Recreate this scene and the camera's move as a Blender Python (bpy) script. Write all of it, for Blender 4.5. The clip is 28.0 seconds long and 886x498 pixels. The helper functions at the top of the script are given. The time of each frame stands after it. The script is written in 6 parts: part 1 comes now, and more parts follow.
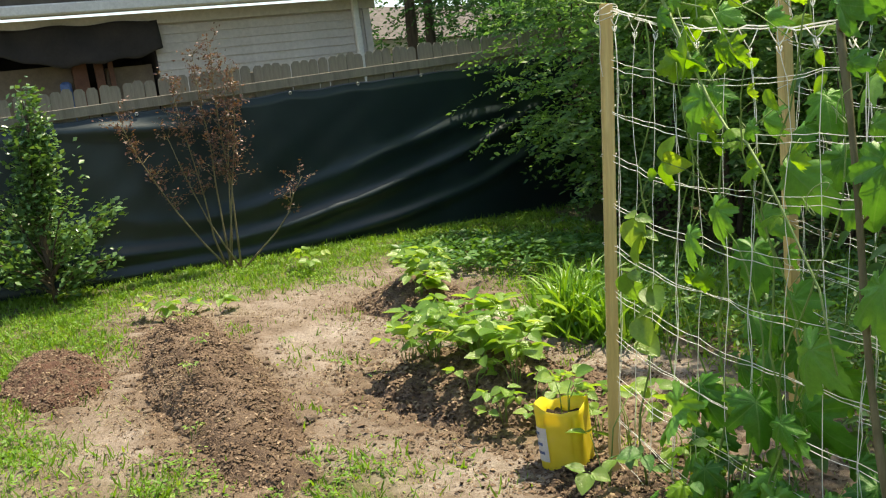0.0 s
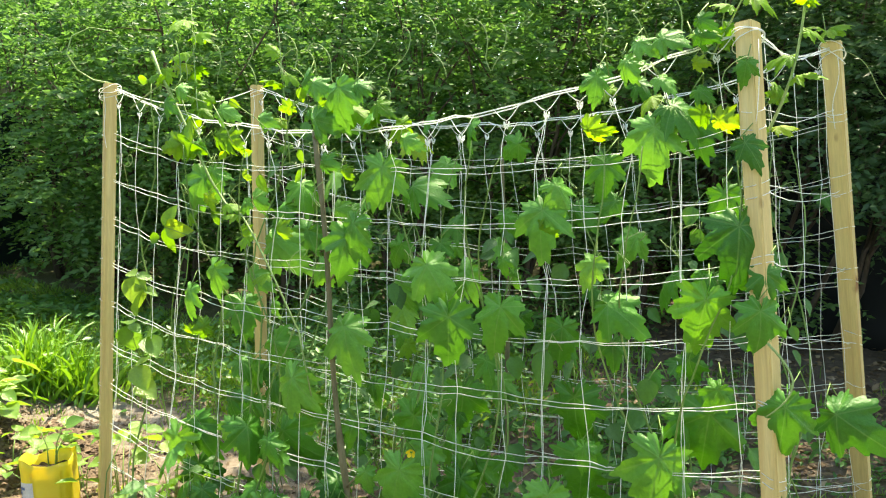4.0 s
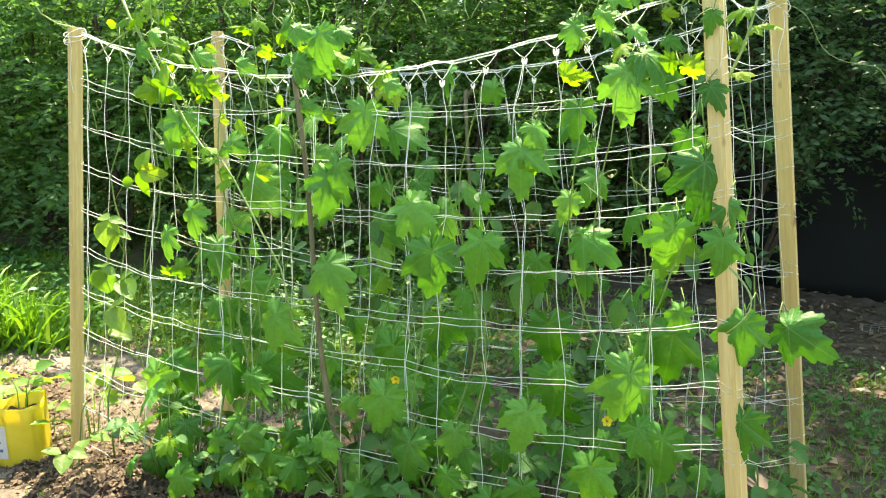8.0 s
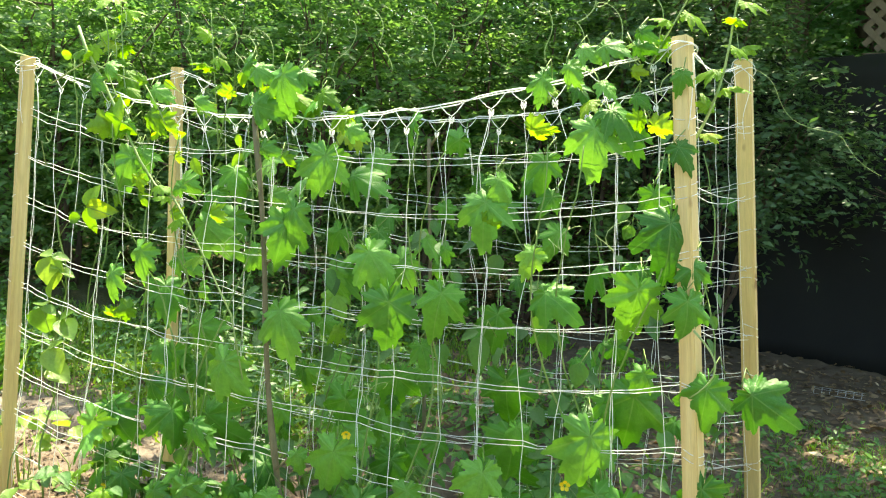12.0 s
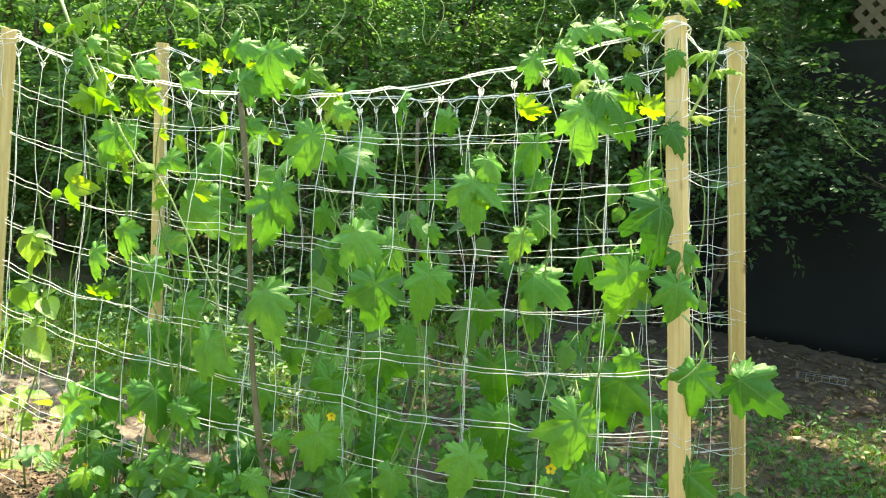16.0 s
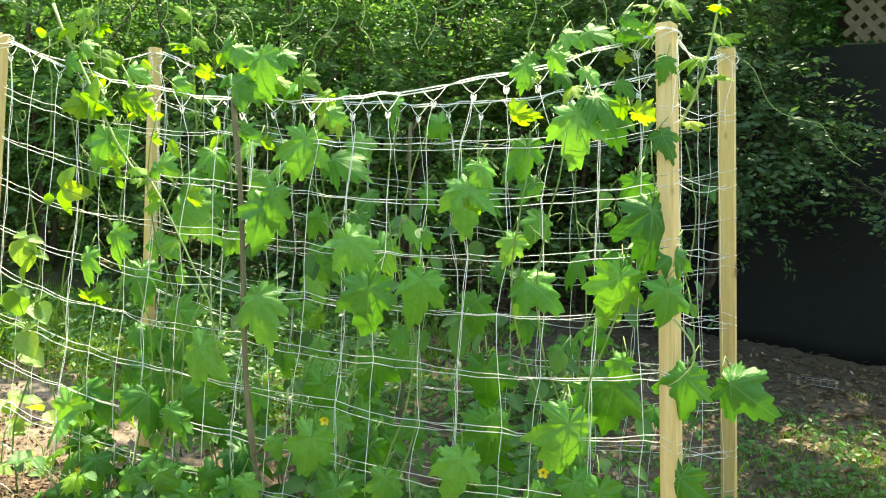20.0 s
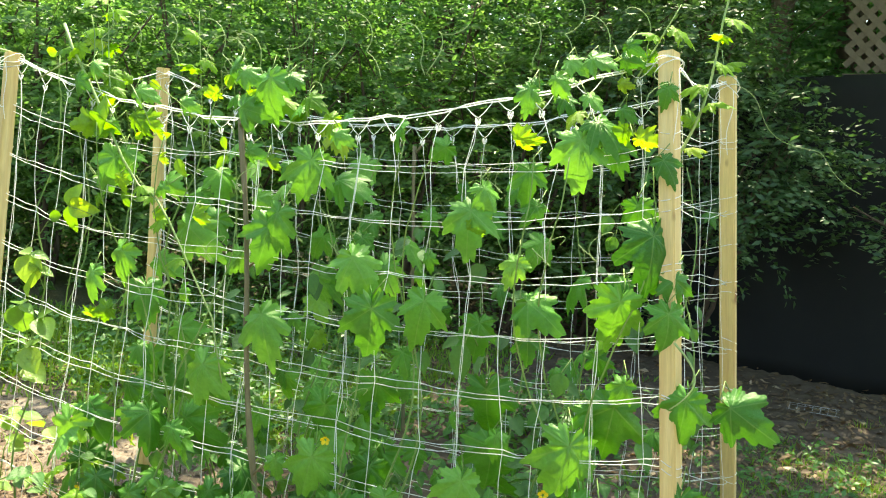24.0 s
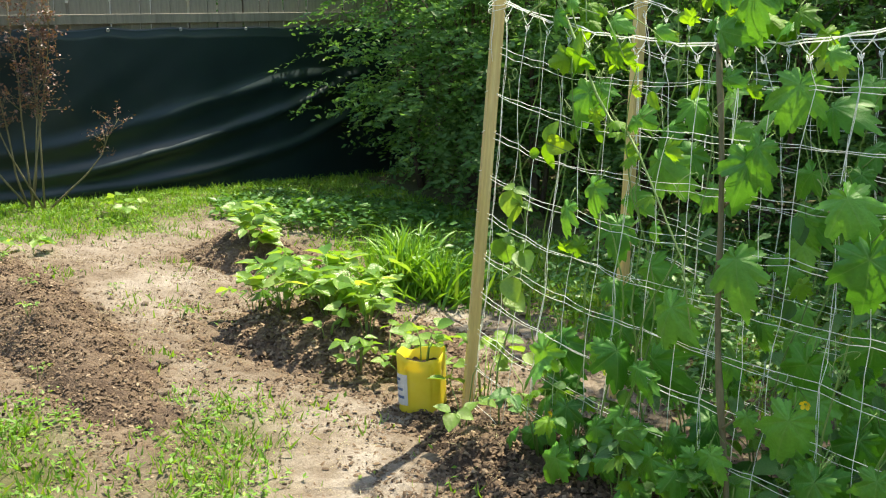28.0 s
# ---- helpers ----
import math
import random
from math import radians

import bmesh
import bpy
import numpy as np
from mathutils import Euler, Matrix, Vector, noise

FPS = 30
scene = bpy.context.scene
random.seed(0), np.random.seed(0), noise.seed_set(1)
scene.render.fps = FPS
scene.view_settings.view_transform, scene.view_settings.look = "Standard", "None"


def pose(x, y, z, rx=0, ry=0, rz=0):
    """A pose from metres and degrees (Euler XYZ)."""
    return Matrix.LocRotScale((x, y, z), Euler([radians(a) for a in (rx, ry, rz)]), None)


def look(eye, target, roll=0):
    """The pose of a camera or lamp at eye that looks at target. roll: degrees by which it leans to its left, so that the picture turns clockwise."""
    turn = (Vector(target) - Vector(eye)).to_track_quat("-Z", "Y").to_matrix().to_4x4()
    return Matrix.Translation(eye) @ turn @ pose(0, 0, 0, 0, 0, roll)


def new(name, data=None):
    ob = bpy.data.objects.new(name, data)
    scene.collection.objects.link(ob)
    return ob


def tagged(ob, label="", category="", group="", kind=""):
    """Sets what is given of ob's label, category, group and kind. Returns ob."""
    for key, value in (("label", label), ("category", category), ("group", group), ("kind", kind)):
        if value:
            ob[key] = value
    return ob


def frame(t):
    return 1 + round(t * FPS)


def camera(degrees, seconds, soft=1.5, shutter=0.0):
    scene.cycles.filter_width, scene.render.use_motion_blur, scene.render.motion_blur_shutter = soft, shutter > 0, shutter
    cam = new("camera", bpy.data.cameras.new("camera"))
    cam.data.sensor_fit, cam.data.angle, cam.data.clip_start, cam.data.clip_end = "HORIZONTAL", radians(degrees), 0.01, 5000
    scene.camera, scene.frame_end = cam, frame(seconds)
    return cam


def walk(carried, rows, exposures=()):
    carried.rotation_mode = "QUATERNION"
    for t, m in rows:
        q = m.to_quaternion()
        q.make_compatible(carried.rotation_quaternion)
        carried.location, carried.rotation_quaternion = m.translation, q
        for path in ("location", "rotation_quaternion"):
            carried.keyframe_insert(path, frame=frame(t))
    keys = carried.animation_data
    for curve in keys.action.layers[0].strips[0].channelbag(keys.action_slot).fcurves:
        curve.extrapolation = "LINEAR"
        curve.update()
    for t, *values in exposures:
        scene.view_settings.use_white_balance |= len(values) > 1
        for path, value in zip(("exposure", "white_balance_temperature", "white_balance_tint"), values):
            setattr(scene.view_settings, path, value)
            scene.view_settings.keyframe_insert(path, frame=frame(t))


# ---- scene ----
cam = camera(54.3, 28.0, 1.15)
PATH = [
    (0, (2.72, -1.619, 1.439), (0.867, -0.934, 1.127), -5.5),
    (0.5, (2.702, -1.578, 1.441), (0.931, -0.713, 1.107), -6.2),
    (1, (2.685, -1.584, 1.435), (0.942, -0.663, 1.097), -6.2),
    (1.5, (2.714, -1.725, 1.402), (1.181, -0.498, 1.021), -7.2),
    (2, (2.783, -1.833, 1.407), (1.423, -0.427, 0.994), -5.9),
    (2.5, (2.878, -1.941, 1.482), (1.552, -0.49, 1.113), -3.9),
    (3, (2.938, -2.035, 1.488), (1.723, -0.469, 1.22), -2.5),
    (3.5, (2.958, -2.089, 1.491), (1.879, -0.422, 1.252), -0.7),
    (4, (2.96, -2.089, 1.493), (1.885, -0.417, 1.273), 0.4),
    (4.5, (2.962, -2.149, 1.47), (1.89, -0.489, 1.162), 0.8),
    (6.5, (2.899, -2.316, 1.465), (1.952, -0.629, 0.957), -1.1),
    (7, (2.898, -2.315, 1.462), (1.977, -0.591, 1.038), -0.4),
    (7.5, (2.892, -2.326, 1.46), (1.986, -0.574, 1.126), 0.1),
    (8, (2.887, -2.322, 1.465), (1.981, -0.569, 1.141), 0.6),
    (8.5, (2.881, -2.319, 1.469), (1.971, -0.557, 1.216), 1.9),
    (9, (2.871, -2.3, 1.469), (1.971, -0.526, 1.261), 2.2),
    (9.5, (2.861, -2.283, 1.477), (1.984, -0.498, 1.271), 2.4),
    (10, (2.848, -2.278, 1.477), (1.966, -0.496, 1.264), 2.4),
    (10.5, (2.834, -2.276, 1.477), (1.947, -0.496, 1.264), 2.6),
    (11, (2.837, -2.275, 1.478), (1.954, -0.493, 1.262), 2.6),
    (11.5, (2.848, -2.265, 1.474), (2.011, -0.46, 1.265), 2.7),
    (12, (2.843, -2.26, 1.471), (2.02, -0.45, 1.255), 3.1),
    (12.5, (2.842, -2.262, 1.466), (2.028, -0.449, 1.236), 3.0),
    (14.5, (2.838, -2.255, 1.466), (2.033, -0.442, 1.218), 3.9),
    (15, (2.836, -2.253, 1.462), (2.037, -0.437, 1.211), 3.8),
    (15.5, (2.836, -2.247, 1.463), (2.042, -0.429, 1.21), 3.7),
    (16, (2.831, -2.237, 1.463), (2.039, -0.418, 1.209), 3.8),
    (16.5, (2.828, -2.235, 1.462), (2.037, -0.415, 1.211), 3.8),
    (17, (2.83, -2.232, 1.462), (2.04, -0.412, 1.21), 3.8),
    (17.5, (2.832, -2.238, 1.464), (2.044, -0.417, 1.214), 3.8),
    (18, (2.834, -2.246, 1.465), (2.048, -0.424, 1.216), 3.8),
    (18.5, (2.834, -2.239, 1.466), (2.052, -0.415, 1.217), 3.7),
    (19, (2.83, -2.241, 1.468), (2.046, -0.418, 1.219), 3.7),
    (19.5, (2.83, -2.244, 1.465), (2.049, -0.42, 1.22), 3.8),
    (20, (2.835, -2.244, 1.469), (2.057, -0.418, 1.223), 3.8),
    (20.5, (2.836, -2.246, 1.473), (2.06, -0.417, 1.245), 3.9),
    (21, (2.845, -2.261, 1.483), (2.065, -0.425, 1.33), 3.8),
    (21.5, (2.851, -2.27, 1.477), (2.074, -0.43, 1.369), 4.4),
    (23.5, (2.838, -2.27, 1.47), (2.052, -0.436, 1.322), 4.5),
    (24, (2.836, -2.267, 1.467), (2.052, -0.437, 1.274), 4.6),
    (24.5, (2.837, -2.258, 1.467), (2.054, -0.431, 1.247), 4.6),
    (25, (2.834, -2.258, 1.466), (2.046, -0.433, 1.242), 4.5),
    (25.5, (2.837, -2.263, 1.474), (2.01, -0.456, 1.249), 4.0),
    (26, (2.834, -2.275, 1.47), (1.92, -0.513, 1.232), 3.2),
    (26.5, (2.81, -2.26, 1.477), (1.696, -0.618, 1.225), 2.5),
    (27, (2.777, -2.218, 1.476), (1.341, -0.858, 1.181), 1.6),
    (27.5, (2.756, -2.154, 1.464), (1.187, -0.973, 1.085), 1.2),
    (28, (2.761, -2.122, 1.473), (1.168, -0.984, 1.065), 1.2),
]
walk(cam, [(t, look(eye, aim, roll)) for t, eye, aim, roll in PATH], [(0.0, 0.98, 8150, 8), (1.0, 1.28, 8100, 6), (2.0, 1.5, 8150, 5), (3.5, 1.72, 8200, 1), (8.0, 2.06, 8200, 1), (25.0, 2.08, 8200, 1), (26.0, 2.15, 7900, 0), (27.0, 1.75, 7650, 0), (28.0, 1.29, 7650, 3)])

# ---- light ----
SUN_EL, SUN_DIR = radians(67), Vector((-0.25, 0.97, 0)).normalized()  # high, behind the trellis
sun_way = Vector((SUN_DIR.x * math.cos(SUN_EL), SUN_DIR.y * math.cos(SUN_EL), math.sin(SUN_EL)))
sun_data = bpy.data.lights.new("sun", "SUN")
sun_data.energy, sun_data.angle, sun_data.color = 4.2, radians(0.55), (1.0, 0.95, 0.86)
sun = new("sun", sun_data)
sun.matrix_world = look(sun_way * 30, (0, 0, 0))
world = bpy.data.worlds.new("world")
scene.world = world
world.use_nodes = True
wn = world.node_tree
sky = wn.nodes.new("ShaderNodeTexSky")
sky.sky_type, sky.sun_disc = "NISHITA", False
sky.sun_elevation = SUN_EL
sky.sun_rotation = math.atan2(SUN_DIR.x, SUN_DIR.y)
wn.links.new(sky.outputs[0], wn.nodes["Background"].inputs[0])
wn.nodes["Background"].inputs[1].default_value = 0.15

# ---- materials ----
def material(name, rough=0.6, metal=0.0, spec=0.5):
    m = bpy.data.materials.new(name)
    m.use_nodes = True
    b = m.node_tree.nodes["Principled BSDF"]
    b.inputs["Roughness"].default_value, b.inputs["Metallic"].default_value = rough, metal
    b.inputs["Specular IOR Level"].default_value = spec
    return m, m.node_tree, b


def ramp(nt, fac, stops):
    r = nt.nodes.new("ShaderNodeValToRGB")
    el = r.color_ramp.elements
    while len(el) < len(stops):
        el.new(0.5)
    for e, (p, c) in zip(el, stops):
        e.position, e.color = p, (*c, 1)
    nt.links.new(fac, r.inputs[0])
    return r.outputs[0]


def noise_tex(nt, scale, detail=4.0, rough=0.6, stretch=None, coord="Object"):
    tc = nt.nodes.new("ShaderNodeTexCoord")
    out = tc.outputs[coord]
    if stretch:
        mp = nt.nodes.new("ShaderNodeMapping")
        mp.inputs["Scale"].default_value = stretch
        nt.links.new(out, mp.inputs[0])
        out = mp.outputs[0]
    n = nt.nodes.new("ShaderNodeTexNoise")
    n.inputs["Scale"].default_value, n.inputs["Detail"].default_value, n.inputs["Roughness"].default_value = scale, detail, rough
    nt.links.new(out, n.inputs["Vector"])
    return n.outputs[0]


def mix(nt, fac, a, b, mode="MIX"):
    x = nt.nodes.new("ShaderNodeMix")
    x.data_type, x.blend_type = "RGBA", mode
    for sock, v in ((x.inputs[0], fac), (x.inputs[6], a), (x.inputs[7], b)):
        if isinstance(v, (int, float)):
            sock.default_value = v
        elif isinstance(v, tuple):
            sock.default_value = (*v, 1)
        else:
            nt.links.new(v, sock)
    return x.outputs[2]


def bump(nt, b, height, strength, dist=0.01):
    n = nt.nodes.new("ShaderNodeBump")
    n.inputs["Strength"].default_value, n.inputs["Distance"].default_value = strength, dist
    nt.links.new(height, n.inputs["Height"])
    nt.links.new(n.outputs[0], b.inputs["Normal"])


def surface(name, stops, scale, rough=0.7, fine=None, bump_s=0.3, bump_d=0.004, stretch=None, spec=0.4, metal=0.0, coord="Object"):
    """A two-scale noise material: broad colour patches and fine grain with relief."""
    m, nt, b = material(name, rough, metal, spec)
    a = noise_tex(nt, scale, 5, 0.6, stretch, coord)
    c = ramp(nt, a, stops)
    g = noise_tex(nt, fine or scale * 9, 6, 0.7, stretch, coord)
    c = mix(nt, 0.45, c, ramp(nt, g, [(0.25, (0.35, 0.35, 0.35)), (0.75, (1.0, 1.0, 1.0))]), "MULTIPLY")
    nt.links.new(c, b.inputs["Base Color"])
    bump(nt, b, g, bump_s, bump_d)
    return m


def leaf_material(name, dark, light, yellow, passing=0.35, rough=0.42, spec=0.5, islands=True, passed=(1.5, 1.35, 0.45)):
    """Leaf: colour differs from leaf to leaf, some light passes through it."""
    m, nt, b = material(name, rough, 0.0, spec)
    if islands:
        r = nt.nodes.new("ShaderNodeNewGeometry").outputs["Random Per Island"]
    else:
        r = nt.nodes.new("ShaderNodeObjectInfo").outputs["Random"]
    c = ramp(nt, r, [(0.0, dark), (0.55, light), (0.9, light), (1.0, yellow)])
    n = noise_tex(nt, 60 if islands else 9, 4, 0.65)
    c = mix(nt, 0.3 if islands else 0.45, c, ramp(nt, n, [(0.3, (0.5, 0.58, 0.45)), (0.68, (1, 1, 1))]), "MULTIPLY")
    nt.links.new(c, b.inputs["Base Color"])
    t = nt.nodes.new("ShaderNodeBsdfTranslucent")
    c2 = mix(nt, 1.0, c, passed, "MULTIPLY")
    nt.links.new(c2, t.inputs[0])
    s = nt.nodes.new("ShaderNodeMixShader")
    s.inputs[0].default_value = passing
    nt.links.new(b.outputs[0], s.inputs[1])
    nt.links.new(t.outputs[0], s.inputs[2])
    nt.links.new(s.outputs[0], nt.nodes["Material Output"].inputs[0])
    bump(nt, b, n, 0.15 if islands else 0.6, 0.002 if islands else 0.006)
    return m


def add_veins(m):
    """Paler ribs that spread from the stalk of a lobed leaf."""
    nt = m.node_tree
    b = nt.nodes["Principled BSDF"]
    old = b.inputs["Base Color"].links[0].from_socket

    def calc(op, a, c=None):
        n = nt.nodes.new("ShaderNodeMath")
        n.operation = op
        for k, v in enumerate((a, c)):
            if isinstance(v, (int, float)):
                n.inputs[k].default_value = v
            elif v is not None:
                nt.links.new(v, n.inputs[k])
        return n.outputs[0]

    xyz = nt.nodes.new("ShaderNodeSeparateXYZ")
    nt.links.new(nt.nodes.new("ShaderNodeTexCoord").outputs["Object"], xyz.inputs[0])
    x, y = calc("ABSOLUTE", xyz.outputs[0]), calc("SUBTRACT", xyz.outputs[1], 0.32)
    ang, rad = calc("ARCTAN2", x, y), calc("SQRT", calc("ADD", calc("MULTIPLY", x, x), calc("MULTIPLY", y, y)))
    near = ang
    for c in (0.95, 1.92, 2.65):
        near = calc("MINIMUM", near, calc("ABSOLUTE", calc("SUBTRACT", ang, c)))
    dist = calc("MULTIPLY", near, rad)
    rib = calc("SUBTRACT", 1.0, calc("MINIMUM", calc("MULTIPLY", dist, 55.0), 1.0))
    # side ribs
    wavy = calc("ABSOLUTE", calc("SINE", calc("MULTIPLY", calc("SUBTRACT", rad, calc("MULTIPLY", near, 0.35)), 38.0)))
    side = calc("MULTIPLY", calc("SUBTRACT", 1.0, calc("MINIMUM", calc("MULTIPLY", wavy, 7.0), 1.0)), 0.35)
    c = mix(nt, calc("MULTIPLY", calc("MAXIMUM", rib, side), 0.38), old, (0.26, 0.42, 0.13))
    nt.links.new(c, b.inputs["Base Color"])
    return m


M_VINE_O = leaf_material("vine_leaf_single", (0.04, 0.175, 0.016), (0.088, 0.3, 0.028), (0.15, 0.41, 0.042), 0.25, 0.4, 0.4, islands=False, passed=(1.45, 1.3, 0.5))
add_veins(M_VINE_O)
# paler vine copy: pale growth at the left, and sunlight put into colour
M_VINE_LIT = leaf_material("pale_lit_vine_leaf", (0.08, 0.27, 0.036), (0.16, 0.42, 0.062), (0.26, 0.52, 0.085), 0.32, 0.4, 0.45, islands=False, passed=(1.45, 1.3, 0.5))
add_veins(M_VINE_LIT)
M_LOW = leaf_material("cowpea_leaf", (0.05, 0.17, 0.03), (0.09, 0.25, 0.046), (0.16, 0.33, 0.065), 0.3, 0.4, islands=False)
M_INNER = leaf_material("inner_leaf", (0.06, 0.16, 0.04), (0.1, 0.235, 0.06), (0.17, 0.31, 0.09), 0.3, 0.45, islands=False)
M_YOUNG = leaf_material("young_vine_leaf", (0.13, 0.31, 0.025), (0.23, 0.45, 0.04), (0.34, 0.5, 0.055), 0.55, 0.42, islands=False)
M_BEAN = leaf_material("bean_leaf", (0.14, 0.31, 0.055), (0.26, 0.44, 0.1), (0.42, 0.57, 0.17), 0.5, 0.28, 0.65, islands=False)
M_GROUNDCOVER = leaf_material("low_leaf", (0.06, 0.17, 0.04), (0.105, 0.26, 0.06), (0.17, 0.33, 0.08), 0.35, 0.45)
M_WOODS = leaf_material("woods_leaf", (0.085, 0.187, 0.065), (0.155, 0.3, 0.104), (0.235, 0.385, 0.152), 0.56, 0.45, 0.4, passed=(1.25, 1.3, 0.65))
M_WOODS_D = leaf_material("deep_woods_leaf", (0.055, 0.148, 0.05), (0.1, 0.235, 0.08), (0.16, 0.305, 0.114), 0.5, 0.5, 0.35, passed=(1.15, 1.25, 0.7))
# darker copy of the woods leaf: the corner's shade is in its colour
M_PINNATE_SHADED = leaf_material("shaded_pinnate_leaf", (0.042, 0.1, 0.04), (0.075, 0.155, 0.06), (0.125, 0.215, 0.09), 0.4, 0.42, 0.45, passed=(1.15, 1.25, 0.7))
M_HOLLY = leaf_material("shrub_leaf", (0.07, 0.165, 0.06), (0.13, 0.26, 0.09), (0.21, 0.34, 0.15), 0.3, 0.28)
M_MYRTLE = leaf_material("red_leaf", (0.11, 0.075, 0.064), (0.19, 0.1, 0.086), (0.3, 0.18, 0.13), 0.3, 0.4)
M_GRASS = leaf_material("grass_blade", (0.11, 0.25, 0.035), (0.2, 0.39, 0.06), (0.36, 0.46, 0.12), 0.45, 0.5)
M_CLUMP = leaf_material("clump_blade", (0.1, 0.25, 0.03), (0.17, 0.36, 0.05), (0.28, 0.44, 0.08), 0.4, 0.4)
M_PETAL = leaf_material("petal", (0.8, 0.6, 0.02), (0.85, 0.65, 0.03), (0.85, 0.7, 0.05), 0.3, 0.5)
M_STEM = surface("stem", [(0.3, (0.15, 0.28, 0.06)), (0.7, (0.25, 0.38, 0.1))], 12, 0.5)
M_TENDRIL = surface("tendril", [(0.3, (0.26, 0.4, 0.12)), (0.7, (0.38, 0.5, 0.2))], 12, 0.5)
M_DRYLEAF = leaf_material("dry_leaf", (0.1, 0.055, 0.03), (0.25, 0.17, 0.1), (0.5, 0.4, 0.28), 0.15, 0.7)
M_STRAW = leaf_material("straw", (0.2, 0.15, 0.08), (0.42, 0.35, 0.2), (0.66, 0.6, 0.42), 0.1, 0.7)
M_PINE = surface("pine", [(0.3, (0.74, 0.54, 0.22)), (0.55, (0.82, 0.635, 0.28)), (0.75, (0.87, 0.71, 0.37))], 3.0, 0.6, 30, 0.25, 0.002, (8, 8, 0.5))
def add_knots(m):
    """Darker knots and streaks in sawn wood."""
    nt = m.node_tree
    b = nt.nodes["Principled BSDF"]
    old = b.inputs["Base Color"].links[0].from_socket
    k = ramp(nt, noise_tex(nt, 11, 2, 0.5, (1.6, 1.6, 0.7)), [(0.66, (0, 0, 0)), (0.74, (1, 1, 1))])
    streak = ramp(nt, noise_tex(nt, 60, 3, 0.6, (1.2, 1.2, 0.03)), [(0.45, (0, 0, 0)), (0.75, (0.5, 0.5, 0.5))])
    c = mix(nt, k, old, (0.3, 0.16, 0.07))
    nt.links.new(mix(nt, streak, c, (0.5, 0.3, 0.12)), b.inputs["Base Color"])


add_knots(M_PINE)
M_BARK = surface("bark", [(0.3, (0.07, 0.05, 0.035)), (0.7, (0.16, 0.12, 0.085))], 9, 0.85, 50, 0.8, 0.01, (3, 3, 0.6))
M_STICK = surface("stick", [(0.3, (0.145, 0.125, 0.065)), (0.7, (0.28, 0.248, 0.14))], 14, 0.8, 70, 0.6, 0.004, (2, 2, 0.5))
M_FENCE = surface("weathered_board", [(0.3, (0.165, 0.155, 0.125)), (0.6, (0.265, 0.245, 0.2)), (0.8, (0.21, 0.215, 0.15))], 2.2, 0.85, 26, 0.6, 0.004, (7, 7, 0.6))
def string_material():
    m, nt, b = material("nylon_string", 0.4, 0.0, 0.5)
    nt.links.new(ramp(nt, noise_tex(nt, 40, 3, 0.6), [(0.3, (0.86, 0.88, 0.86)), (0.6, (0.95, 0.96, 0.95))]), b.inputs["Base Color"])
    return m


M_STRING = string_material()
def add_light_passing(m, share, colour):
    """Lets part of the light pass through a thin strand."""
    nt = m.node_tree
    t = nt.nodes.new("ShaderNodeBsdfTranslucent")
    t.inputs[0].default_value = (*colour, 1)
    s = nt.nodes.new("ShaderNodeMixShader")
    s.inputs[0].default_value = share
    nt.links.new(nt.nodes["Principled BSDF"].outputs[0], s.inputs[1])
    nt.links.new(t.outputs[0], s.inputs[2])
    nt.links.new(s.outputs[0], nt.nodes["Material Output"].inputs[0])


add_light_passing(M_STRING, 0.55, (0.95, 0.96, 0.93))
M_TARP = surface("black_tarp", [(0.3, (0.0065, 0.0155, 0.019)), (0.7, (0.011, 0.024, 0.028))], 2.5, 0.38, 240, 0.08, 0.001, None, 0.5)
M_TARP.node_tree.nodes["Principled BSDF"].inputs["Specular Tint"].default_value = (0.82, 0.96, 1.0, 1)
M_SHADECLOTH = surface("shade_cloth", [(0.3, (0.005, 0.006, 0.006)), (0.7, (0.009, 0.0105, 0.0095))], 3, 0.8, 200, 0.1, 0.001)
M_METAL = surface("dull_metal", [(0.3, (0.5, 0.5, 0.5)), (0.7, (0.7, 0.7, 0.68))], 30, 0.35, metal=1.0)
M_SIDING = surface("vinyl_siding", [(0.3, (0.53, 0.49, 0.455)), (0.7, (0.62, 0.575, 0.54))], 1.5, 0.55, 18, 0.1, 0.002)
M_TRIM = surface("white_trim", [(0.3, (0.66, 0.66, 0.64)), (0.7, (0.78, 0.78, 0.76))], 3, 0.5)
M_ROOF = surface("roof_shingle", [(0.3, (0.10, 0.09, 0.085)), (0.7, (0.17, 0.155, 0.145))], 7, 0.9)
M_DARK = surface("dark_shade_and_cover", [(0.3, (0.024, 0.021, 0.02)), (0.7, (0.042, 0.036, 0.034))], 3, 0.9)
M_RUST = surface("red_brown_board", [(0.3, (0.1, 0.045, 0.03)), (0.7, (0.17, 0.08, 0.055))], 5, 0.8)
M_TAN = surface("tan_board", [(0.3, (0.13, 0.1, 0.075)), (0.7, (0.2, 0.155, 0.115))], 4, 0.8)

M_LATTICE = surface("lattice_wood", [(0.3, (0.14, 0.112, 0.078)), (0.7, (0.215, 0.175, 0.125))], 6, 0.8, 40, 0.3, 0.002)
M_MULCH = surface("dark_mulch", [(0.3, (0.042, 0.027, 0.018)), (0.55, (0.088, 0.057, 0.038)), (0.75, (0.16, 0.108, 0.072))], 9, 0.95, 90, 1.0, 0.02)
M_CHIP = leaf_material("wood_chip", (0.065, 0.04, 0.026), (0.165, 0.108, 0.07), (0.34, 0.25, 0.17), 0.0, 0.9)
M_CRUMB = leaf_material("soil_crumb", (0.075, 0.047, 0.032), (0.165, 0.11, 0.073), (0.35, 0.26, 0.185), 0.0, 0.95)
